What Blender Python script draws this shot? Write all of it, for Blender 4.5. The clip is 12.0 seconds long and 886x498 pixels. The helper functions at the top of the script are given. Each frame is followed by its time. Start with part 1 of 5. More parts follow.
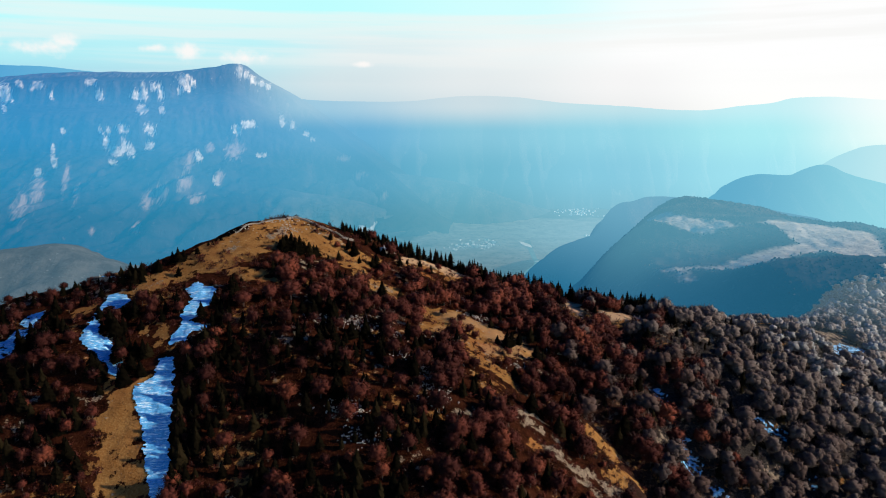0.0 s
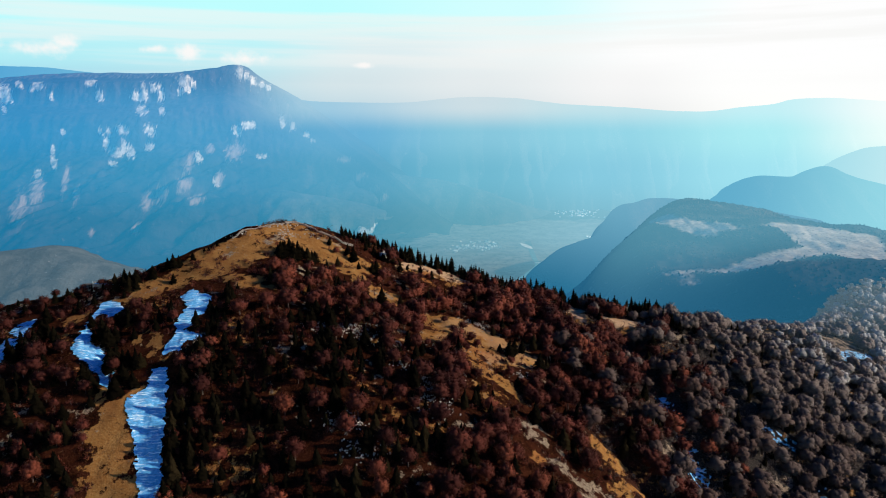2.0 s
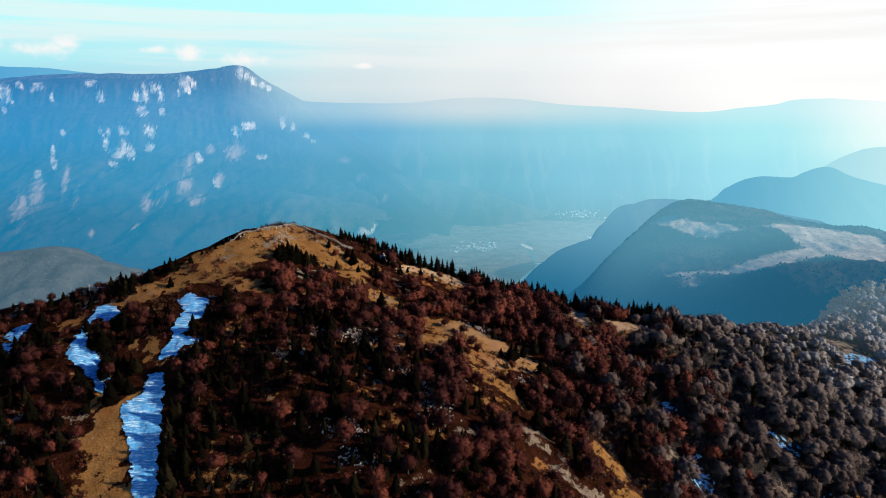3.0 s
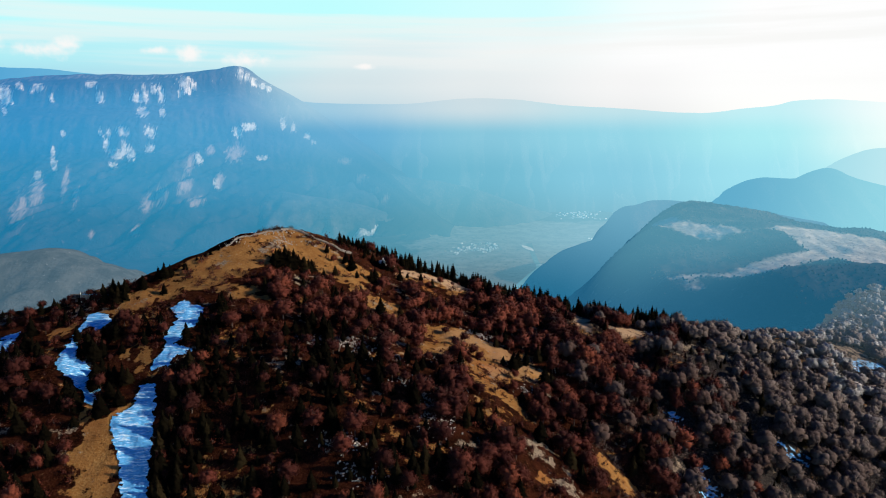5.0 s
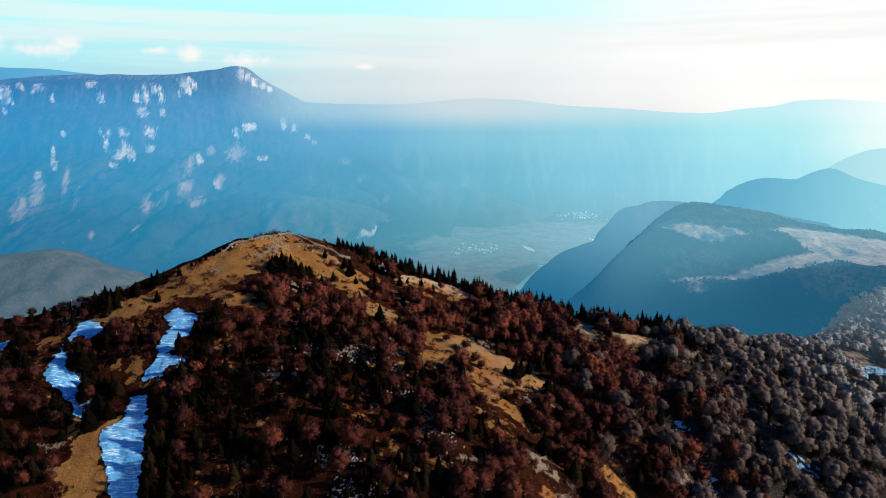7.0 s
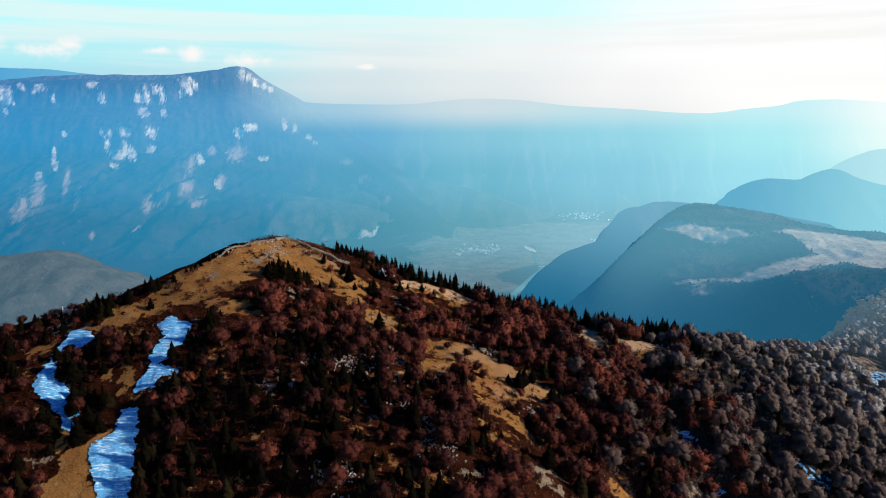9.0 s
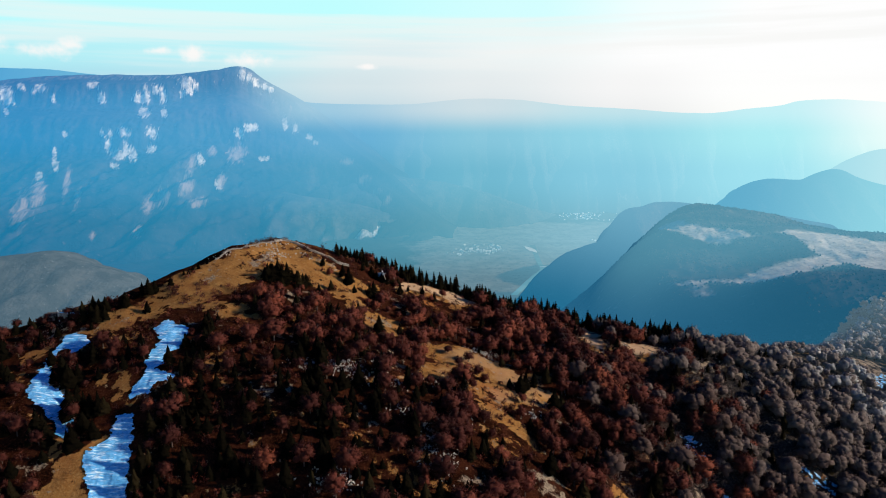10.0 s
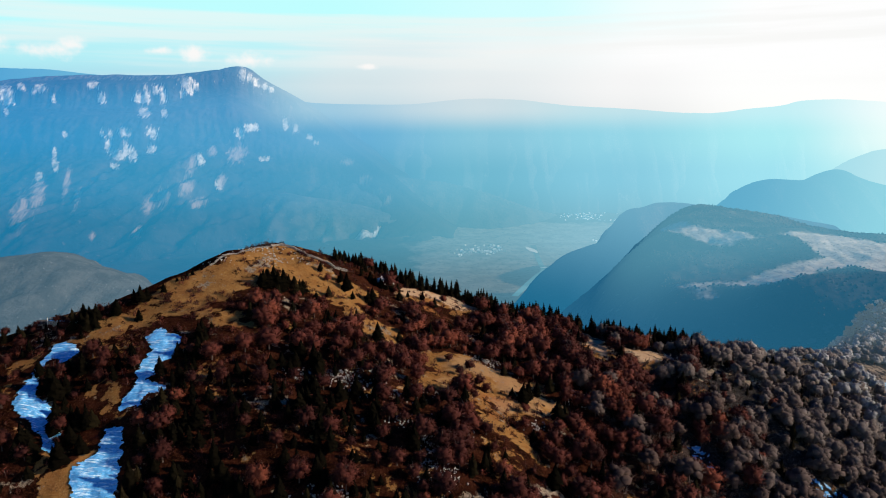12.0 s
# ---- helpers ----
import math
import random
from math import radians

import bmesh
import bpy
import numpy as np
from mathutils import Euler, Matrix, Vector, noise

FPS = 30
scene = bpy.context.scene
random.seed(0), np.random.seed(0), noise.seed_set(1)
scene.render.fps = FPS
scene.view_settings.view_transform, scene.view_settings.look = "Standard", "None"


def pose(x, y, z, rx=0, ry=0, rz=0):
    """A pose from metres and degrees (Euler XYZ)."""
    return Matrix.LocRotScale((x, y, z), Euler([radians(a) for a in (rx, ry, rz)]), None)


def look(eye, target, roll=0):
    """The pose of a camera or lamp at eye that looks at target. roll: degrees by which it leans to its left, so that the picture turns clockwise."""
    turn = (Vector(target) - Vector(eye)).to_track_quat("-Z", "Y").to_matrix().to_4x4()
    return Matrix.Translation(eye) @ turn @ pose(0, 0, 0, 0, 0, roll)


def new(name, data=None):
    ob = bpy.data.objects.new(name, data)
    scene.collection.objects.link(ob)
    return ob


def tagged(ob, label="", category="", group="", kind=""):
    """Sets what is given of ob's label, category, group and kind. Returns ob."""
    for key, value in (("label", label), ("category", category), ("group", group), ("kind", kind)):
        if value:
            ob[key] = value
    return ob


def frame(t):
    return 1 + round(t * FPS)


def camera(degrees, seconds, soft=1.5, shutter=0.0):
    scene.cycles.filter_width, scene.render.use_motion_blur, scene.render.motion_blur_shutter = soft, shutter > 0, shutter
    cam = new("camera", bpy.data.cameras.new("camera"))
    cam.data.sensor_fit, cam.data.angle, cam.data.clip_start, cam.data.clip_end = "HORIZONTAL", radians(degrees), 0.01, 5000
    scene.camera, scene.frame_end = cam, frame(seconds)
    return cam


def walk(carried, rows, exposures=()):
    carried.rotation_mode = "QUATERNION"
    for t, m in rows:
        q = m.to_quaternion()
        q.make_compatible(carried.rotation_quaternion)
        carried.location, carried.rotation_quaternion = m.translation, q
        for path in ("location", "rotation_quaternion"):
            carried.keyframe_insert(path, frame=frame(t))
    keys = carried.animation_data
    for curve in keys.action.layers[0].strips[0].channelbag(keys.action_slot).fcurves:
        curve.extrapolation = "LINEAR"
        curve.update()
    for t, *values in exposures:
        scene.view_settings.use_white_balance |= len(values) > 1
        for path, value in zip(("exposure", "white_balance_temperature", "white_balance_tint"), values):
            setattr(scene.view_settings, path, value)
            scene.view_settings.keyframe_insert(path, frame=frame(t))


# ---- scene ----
# ---------------------------------------------------------------- camera
EYE = 650.0        # height of the first eye over the valley floor
cam = camera(70.0, 12.0, soft=1.0)
# seconds, east, north, rise over the first eye, yaw, pitch, roll
ROWS = [
    (0.0, 0.00, 0.00, 0.00, 0.000, 0.000, 0.000),
    (1.0, -0.20, 3.95, 0.62, 0.025, 0.040, 0.010),
    (2.0, -0.42, 7.95, 1.10, 0.035, 0.082, 0.012),
    (3.0, -0.53, 12.00, 1.52, 0.062, 0.128, 0.014),
    (5.0, -0.60, 20.35, 2.40, 0.112, 0.190, 0.014),
    (6.0, -0.62, 24.60, 2.92, 0.145, 0.192, 0.010),
    (7.0, -0.64, 28.85, 3.52, 0.182, 0.192, 0.004),
    (9.0, -0.60, 37.30, 4.52, 0.294, 0.198, -0.012),
    (10.0, -0.57, 41.50, 4.92, 0.350, 0.192, -0.022),
    (11.0, -0.56, 45.75, 5.38, 0.380, 0.205, -0.026),
    (12.0, -0.58, 50.00, 5.90, 0.405, 0.186, -0.028),
]
PITCH = -12.145    # the first view looks down a little
walk(cam, [(t, pose(x, y, EYE + z, 90 + PITCH + dp, -roll, yaw)) for t, x, y, z, yaw, dp, roll in ROWS],
     exposures=[(0.0, 0.5), (12.0, 0.5)])

# ---------------------------------------------------------------- sky and sun
SUN_AZIMUTH, SUN_HEIGHT = 95.0, 22.0     # degrees east of north, degrees up


def link(tree, a, b):
    tree.links.new(a, b)


def math_node(tree, op, a, b=None, c=None, clamp=False):
    n = tree.nodes.new("ShaderNodeMath")
    n.operation, n.use_clamp = op, clamp
    for socket, v in zip(n.inputs, (a, b, c)):
        if v is None:
            continue
        if isinstance(v, (int, float)):
            socket.default_value = v
        else:
            link(tree, v, socket)
    return n.outputs[0]


def ramp01(tree, v, a, b):
    n = tree.nodes.new("ShaderNodeMapRange")
    n.interpolation_type = "SMOOTHSTEP"
    link(tree, v, n.inputs["Value"])
    n.inputs["From Min"].default_value, n.inputs["From Max"].default_value = a, b
    return n.outputs["Result"]


def mix_colour(tree, f, a, b, mode="MIX"):
    n = tree.nodes.new("ShaderNodeMix")
    n.data_type, n.blend_type = "RGBA", mode
    n.clamp_factor = True
    sockets = [s for s in n.inputs if s.enabled]
    for socket, v in zip(sockets, (f, a, b)):
        if isinstance(v, (int, float)):
            socket.default_value = v
        elif isinstance(v, tuple):
            socket.default_value = (*v, 1.0)
        else:
            link(tree, v, socket)
    return [s for s in n.outputs if s.enabled][0]


def noise_node(tree, vector, scale, detail=4.0, rough=0.55, stretch=None):
    if stretch:
        m = tree.nodes.new("ShaderNodeMapping")
        m.inputs["Scale"].default_value = stretch
        link(tree, vector, m.inputs["Vector"])
        vector = m.outputs["Vector"]
    n = tree.nodes.new("ShaderNodeTexNoise")
    n.inputs["Scale"].default_value, n.inputs["Detail"].default_value = scale, detail
    n.inputs["Roughness"].default_value = rough
    link(tree, vector, n.inputs["Vector"])
    return n.outputs["Fac"]


def linear(*rgb):
    """A colour given as 0 to 255, as light."""
    return tuple(((v / 255 + 0.055) / 1.055) ** 2.4 if v > 10 else v / 3295 for v in rgb)


def colour_line(tree, v, a, b, stops):
    """Colours along a value from a to b: stops of (value, colour)."""
    n = tree.nodes.new("ShaderNodeValToRGB")
    n.color_ramp.interpolation = "EASE"
    while len(n.color_ramp.elements) < len(stops):
        n.color_ramp.elements.new(0.5)
    for e, (at, c) in zip(n.color_ramp.elements, stops):
        e.position, e.color = (at - a) / (b - a), (*linear(*c), 1.0)
    f = tree.nodes.new("ShaderNodeMapRange")
    f.inputs["From Min"].default_value, f.inputs["From Max"].default_value = a, b
    link(tree, v, f.inputs["Value"])
    link(tree, f.outputs["Result"], n.inputs["Fac"])
    return n.outputs["Color"]


def layers(tree, east, up, rows):
    """Colours over slope east, layer over layer: rows of (slope up, stops)."""
    c = None
    for k, (v, stops) in enumerate(rows):
        line = colour_line(tree, east, -0.8, 0.8, stops)
        c = line if c is None else mix_colour(tree, ramp01(tree, up, rows[k - 1][0], v), c, line)
    return c


world = bpy.data.worlds.new("sky")
scene.world = world
world.use_nodes = True
wt = world.node_tree
wt.nodes.clear()
sky = wt.nodes.new("ShaderNodeTexSky")
sky.sky_type, sky.sun_disc = "NISHITA", False
sky.sun_elevation, sky.sun_rotation = radians(SUN_HEIGHT), radians(SUN_AZIMUTH)
sky.altitude, sky.air_density, sky.dust_density, sky.ozone_density = 1300.0, 1.0, 1.2, 1.5
way = wt.nodes.new("ShaderNodeTexCoord").outputs["Generated"]
axes = wt.nodes.new("ShaderNodeSeparateXYZ")
link(wt, way, axes.inputs[0])
dx, dy, dz = axes.outputs
sunward = math_node(wt, "ADD", math_node(wt, "MULTIPLY", dx, math.sin(radians(SUN_AZIMUTH))),
                    math_node(wt, "MULTIPLY", dy, math.cos(radians(SUN_AZIMUTH))))
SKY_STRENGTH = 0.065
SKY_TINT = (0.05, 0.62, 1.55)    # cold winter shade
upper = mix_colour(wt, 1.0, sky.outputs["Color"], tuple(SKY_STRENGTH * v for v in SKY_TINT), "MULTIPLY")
# milky winter air low over the horizon: cyan above, white below and towards the sun
east, up = math_node(wt, "DIVIDE", dx, math_node(wt, "MAXIMUM", dy, 0.05)), math_node(wt, "DIVIDE", dz, math_node(wt, "MAXIMUM", dy, 0.05))
SKY_LAYERS = [
    (-0.01, [(-0.70, (128, 192, 222)), (-0.35, (150, 200, 224)), (-0.15, (184, 213, 226)), (0.05, (208, 222, 228)), (0.28, (236, 238, 238)), (0.50, (255, 255, 252))]),
    (0.045, [(-0.70, (160, 215, 235)), (-0.35, (182, 222, 234)), (-0.15, (212, 228, 233)), (0.05, (228, 235, 237)), (0.28, (246, 246, 246)), (0.45, (255, 255, 254))]),
    (0.095, [(-0.70, (178, 238, 246)), (-0.30, (190, 242, 248)), (-0.10, (222, 238, 241)), (0.12, (240, 246, 246)), (0.33, (255, 255, 255))]),
    (0.150, [(-0.70, (188, 252, 255)), (-0.20, (192, 254, 255)), (0.12, (212, 254, 255)), (0.34, (244, 255, 255)), (0.48, (255, 255, 255))]),
]
band = layers(wt, east, up, SKY_LAYERS)
streak = noise_node(wt, way, 1.6, 4.0, 0.55, (1.0, 1.0, 24.0))
veil = math_node(wt, "MULTIPLY", ramp01(wt, streak, 0.46, 0.66), ramp01(wt, up, 0.03, 0.10))
band = mix_colour(wt, math_node(wt, "MULTIPLY", veil, 0.55), band, linear(244, 244, 242))
dark_side = ramp01(wt, sunward, -0.98, -0.66)
band = mix_colour(wt, dark_side, (0.015, 0.06, 0.17), band)
# small fair-weather clouds over the mountain: slope east, slope up, half width, half height
puff = noise_node(wt, way, 52.0, 6.0, 0.60)
cloud = None
for cu, cv, wu, wv in ((-0.602, 0.098, 0.056, 0.015), (-0.575, 0.104, 0.030, 0.014), (-0.384, 0.092, 0.026, 0.017), (-0.695, 0.108, 0.030, 0.018),
                       (-0.440, 0.096, 0.020, 0.007), (-0.300, 0.082, 0.040, 0.012), (-0.124, 0.072, 0.020, 0.005)):
    a = math_node(wt, "POWER", math_node(wt, "ABSOLUTE", math_node(wt, "DIVIDE", math_node(wt, "SUBTRACT", east, cu), wu)), 2.0)
    b = math_node(wt, "POWER", math_node(wt, "ABSOLUTE", math_node(wt, "DIVIDE", math_node(wt, "SUBTRACT", up, cv), wv)), 2.0)
    blob = math_node(wt, "SUBTRACT", 1.0, math_node(wt, "SQRT", math_node(wt, "ADD", a, b)))
    cloud = blob if cloud is None else math_node(wt, "MAXIMUM", cloud, blob)
cloud = math_node(wt, "ADD", math_node(wt, "MAXIMUM", cloud, -1.0), math_node(wt, "MULTIPLY", math_node(wt, "SUBTRACT", puff, 0.5), 2.0))
cloud = math_node(wt, "MULTIPLY", ramp01(wt, cloud, -0.15, 1.05), ramp01(wt, dy, 0.1, 0.3))
band = mix_colour(wt, math_node(wt, "MULTIPLY", cloud, 0.92), band, (0.98, 0.95, 0.93))
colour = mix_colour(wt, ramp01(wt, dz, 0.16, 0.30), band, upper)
colour = mix_colour(wt, 1.0, colour, (0.707, 0.707, 0.707), "MULTIPLY")
back = wt.nodes.new("ShaderNodeBackground")
link(wt, colour, back.inputs["Color"])
out = wt.nodes.new("ShaderNodeOutputWorld")
link(wt, back.outputs[0], out.inputs["Surface"])

sun = new("sun", bpy.data.lights.new("sun", "SUN"))
sun.data.energy, sun.data.angle, sun.data.color = 4.3, radians(0.6), (1.0, 0.86, 0.70)
to_sun = Vector((math.sin(radians(SUN_AZIMUTH)) * math.cos(radians(SUN_HEIGHT)),
                 math.cos(radians(SUN_AZIMUTH)) * math.cos(radians(SUN_HEIGHT)), math.sin(radians(SUN_HEIGHT))))
sun.matrix_world = look(to_sun * 300 + Vector((0, 300, EYE)), Vector((0, 300, EYE)))

# ---------------------------------------------------------------- materials
def material(name, rough=0.9, spec=0.15):
    m = bpy.data.materials.new(name)
    m.use_nodes = True
    t = m.node_tree
    b = t.nodes["Principled BSDF"]
    b.inputs["Roughness"].default_value = rough
    b.inputs["Specular IOR Level"].default_value = spec
    return m, t, b


def position(t):
    return t.nodes.new("ShaderNodeNewGeometry").outputs["Position"]


def bump(t, b, height, strength=0.5, distance=0.3):
    n = t.nodes.new("ShaderNodeBump")
    n.inputs["Strength"].default_value, n.inputs["Distance"].default_value = strength, distance
    link(t, height, n.inputs["Height"])
    link(t, n.outputs[0], b.inputs["Normal"])


def attribute(t, name):
    n = t.nodes.new("ShaderNodeAttribute")
    n.attribute_name = name
    return n


def ground_material():
    m, t, b = material("hillside", 1.0, 0.0)
    p = position(t)
    fine, mid, wide = noise_node(t, p, 1.3, 5.0, 0.65), noise_node(t, p, 0.16, 5.0, 0.6), noise_node(t, p, 0.03, 3.0)
    litter = mix_colour(t, ramp01(t, mid, 0.35, 0.65), (0.006, 0.0022, 0.0014), (0.030, 0.009, 0.005))
    litter = mix_colour(t, ramp01(t, fine, 0.45, 0.75), litter, (0.055, 0.020, 0.010))
    grass = mix_colour(t, ramp01(t, mid, 0.3, 0.7), (0.250, 0.128, 0.039), (0.180, 0.078, 0.021))
    grass = mix_colour(t, math_node(t, "MULTIPLY", ramp01(t, fine, 0.42, 0.75), 0.6), grass, (0.31, 0.190, 0.075))
    grass = mix_colour(t, ramp01(t, wide, 0.55, 0.72), grass, (0.22, 0.085, 0.028))
    # litter turns grey towards the east, haze painted into its colour
    greyed = t.nodes.new("ShaderNodeSeparateXYZ")
    link(t, p, greyed.inputs[0])
    east = math_node(t, "ADD", greyed.outputs[0], math_node(t, "MULTIPLY", wide, 60.0))
    litter = mix_colour(t, ramp01(t, east, 90.0, 165.0), litter, mix_colour(t, ramp01(t, fine, 0.40, 0.7), (0.012, 0.010, 0.009), (0.060, 0.054, 0.050)))
    tuft = noise_node(t, p, 0.55, 6.0, 0.7)
    grass = mix_colour(t, math_node(t, "MULTIPLY", ramp01(t, tuft, 0.50, 0.68), 0.75), grass, (0.12, 0.055, 0.022))
    cover = attribute(t, "cover")
    grass = mix_colour(t, cover.outputs["Alpha"], grass, mix_colour(t, ramp01(t, mid, 0.3, 0.7), (0.35, 0.225, 0.125), (0.42, 0.285, 0.175)))
    rock = mix_colour(t, ramp01(t, fine, 0.35, 0.65), (0.09, 0.068, 0.048), (0.26, 0.205, 0.15))
    zones = t.nodes.new("ShaderNodeSeparateColor")
    link(t, cover.outputs["Color"], zones.inputs[0])
    ragged = math_node(t, "MULTIPLY", math_node(t, "SUBTRACT", noise_node(t, p, 0.20, 7.0, 0.70), 0.5), 3.4)
    meadow = ramp01(t, math_node(t, "ADD", zones.outputs[0], ragged), 0.38, 0.62)
    stony = ramp01(t, math_node(t, "ADD", zones.outputs[1], ragged), 0.42, 0.6)
    c = mix_colour(t, meadow, litter, grass)
    c = mix_colour(t, stony, c, rock)
    frost = math_node(t, "MULTIPLY", ramp01(t, math_node(t, "ADD", zones.outputs[2], ragged), 0.95, 1.15), 0.7)
    c = mix_colour(t, frost, c, (0.74, 0.80, 0.86))
    link(t, c, b.inputs["Base Color"])
    bump(t, b, math_node(t, "ADD", fine, math_node(t, "MULTIPLY", mid, 2.0)), 0.8, 0.5)
    return m


# far haze painted as emission, cool in the west and white towards the sun
HAZE_LAYERS = [
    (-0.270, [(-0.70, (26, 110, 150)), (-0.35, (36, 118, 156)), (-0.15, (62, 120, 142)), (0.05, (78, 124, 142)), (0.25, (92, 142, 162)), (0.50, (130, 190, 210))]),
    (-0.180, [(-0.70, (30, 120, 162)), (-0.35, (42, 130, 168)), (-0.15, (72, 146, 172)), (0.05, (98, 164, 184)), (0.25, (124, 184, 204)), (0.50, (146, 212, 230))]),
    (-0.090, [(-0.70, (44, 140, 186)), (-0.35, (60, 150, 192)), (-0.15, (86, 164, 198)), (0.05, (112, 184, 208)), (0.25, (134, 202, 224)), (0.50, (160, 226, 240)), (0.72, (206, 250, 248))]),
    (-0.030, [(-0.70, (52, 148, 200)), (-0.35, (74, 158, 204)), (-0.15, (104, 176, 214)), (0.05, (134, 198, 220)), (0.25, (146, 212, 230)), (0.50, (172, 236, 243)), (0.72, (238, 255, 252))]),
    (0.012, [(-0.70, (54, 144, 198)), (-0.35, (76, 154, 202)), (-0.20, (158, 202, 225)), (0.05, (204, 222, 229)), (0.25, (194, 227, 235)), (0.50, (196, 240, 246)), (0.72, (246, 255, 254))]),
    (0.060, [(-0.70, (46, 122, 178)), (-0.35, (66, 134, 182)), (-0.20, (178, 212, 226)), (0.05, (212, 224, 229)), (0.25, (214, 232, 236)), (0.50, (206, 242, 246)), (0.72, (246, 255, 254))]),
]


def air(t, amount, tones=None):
    """The emission painted in for haze over far ground."""
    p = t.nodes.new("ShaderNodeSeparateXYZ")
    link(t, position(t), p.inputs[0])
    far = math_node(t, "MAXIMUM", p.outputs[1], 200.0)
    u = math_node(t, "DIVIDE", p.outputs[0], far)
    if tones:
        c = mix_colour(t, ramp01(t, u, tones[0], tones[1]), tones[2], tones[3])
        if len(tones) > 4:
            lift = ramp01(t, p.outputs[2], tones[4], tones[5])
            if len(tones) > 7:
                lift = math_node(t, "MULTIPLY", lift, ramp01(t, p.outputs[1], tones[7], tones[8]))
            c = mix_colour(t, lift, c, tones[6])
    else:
        c = layers(t, u, math_node(t, "DIVIDE", math_node(t, "SUBTRACT", p.outputs[2], EYE), far), HAZE_LAYERS)
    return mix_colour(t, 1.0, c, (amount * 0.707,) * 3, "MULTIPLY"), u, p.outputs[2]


def distant_material(name, amount, colours, size, bare=0.62, tones=None, pale=((0.36, 0.29, 0.23), (0.60, 0.52, 0.43)), streak=(1.0, 0.22, 0.28), relief=0.6, ragged_by=1.9,
                     lit_ridges=0.0, grain=7.0, edge=(0.45, 0.75), clear=(1.0, 1.0), clear_from=(400.0, 900.0), veiled=(2.0, 3.0)):
    """Woods, fields and rock of a far hillside under haze painted as emission: clear is how much of the surface shows,
    below and above.
    """
    m, t, b = material(name, 1.0, 0.0)
    p = position(t)
    n1, n2 = noise_node(t, p, 1.0 / size, 6.0, 0.62), noise_node(t, p, 6.0 / size, 5.0, 0.6)
    c = mix_colour(t, ramp01(t, n1, 0.38, 0.62), colours[0], colours[1])
    c = mix_colour(t, ramp01(t, n2, bare, bare + 0.12), c, colours[2])
    streaks = noise_node(t, p, grain / size, 6.0, 0.68, streak)
    zones = t.nodes.new("ShaderNodeSeparateColor")
    link(t, attribute(t, "cover").outputs["Color"], zones.inputs[0])
    ragged = math_node(t, "MULTIPLY", math_node(t, "SUBTRACT", streaks, 0.5), ragged_by)
    wall = ramp01(t, math_node(t, "ADD", zones.outputs[0], ragged), *edge)
    cracks = noise_node(t, p, 22.0 / size, 5.0, 0.7, streak)
    stone = mix_colour(t, ramp01(t, n2, 0.35, 0.65), *pale)
    stone = mix_colour(t, math_node(t, "MULTIPLY", ramp01(t, cracks, 0.52, 0.66), 0.7), stone, tuple(v * 0.3 for v in pale[0]))
    c = mix_colour(t, wall, c, stone)
    ribs_here = ramp01(t, math_node(t, "ADD", zones.outputs[1], ragged), 0.25, 0.85)
    c = mix_colour(t, math_node(t, "MULTIPLY", ribs_here, 0.8), c, (0.40, 0.26, 0.19))
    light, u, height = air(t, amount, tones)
    # random brown patches put into the colour for sunlit ridges
    if lit_ridges:
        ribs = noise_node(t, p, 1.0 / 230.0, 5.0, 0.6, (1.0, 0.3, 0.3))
        c = mix_colour(t, math_node(t, "MULTIPLY", ramp01(t, ribs, 0.56, 0.70), lit_ridges), c, (0.26, 0.15, 0.11))
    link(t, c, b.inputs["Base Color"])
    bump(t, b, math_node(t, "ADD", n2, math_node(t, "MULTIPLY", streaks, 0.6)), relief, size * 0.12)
    # surface dimmed by its clear share, then the haze added as emission
    through_haze = math_node(t, "ADD", clear[0], math_node(t, "MULTIPLY", ramp01(t, height, *clear_from), clear[1] - clear[0]))
    through_haze = math_node(t, "MULTIPLY", through_haze, math_node(t, "SUBTRACT", 1.0, math_node(t, "MULTIPLY", ramp01(t, u, *veiled), 0.60)))
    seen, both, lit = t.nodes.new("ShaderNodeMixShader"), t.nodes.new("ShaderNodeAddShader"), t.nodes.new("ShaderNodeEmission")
    link(t, through_haze, seen.inputs[0])
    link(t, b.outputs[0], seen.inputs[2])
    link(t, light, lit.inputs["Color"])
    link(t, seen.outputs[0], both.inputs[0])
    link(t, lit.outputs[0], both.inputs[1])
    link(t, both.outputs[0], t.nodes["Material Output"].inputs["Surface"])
    return m


def haze_glow(t):
    """The far end of the hill emits a bluish glow in place of haze."""
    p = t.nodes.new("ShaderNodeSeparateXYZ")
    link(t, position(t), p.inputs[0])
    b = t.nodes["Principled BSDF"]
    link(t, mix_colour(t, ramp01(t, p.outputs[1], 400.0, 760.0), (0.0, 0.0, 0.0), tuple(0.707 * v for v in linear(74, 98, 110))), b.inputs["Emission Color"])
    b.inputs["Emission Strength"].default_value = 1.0


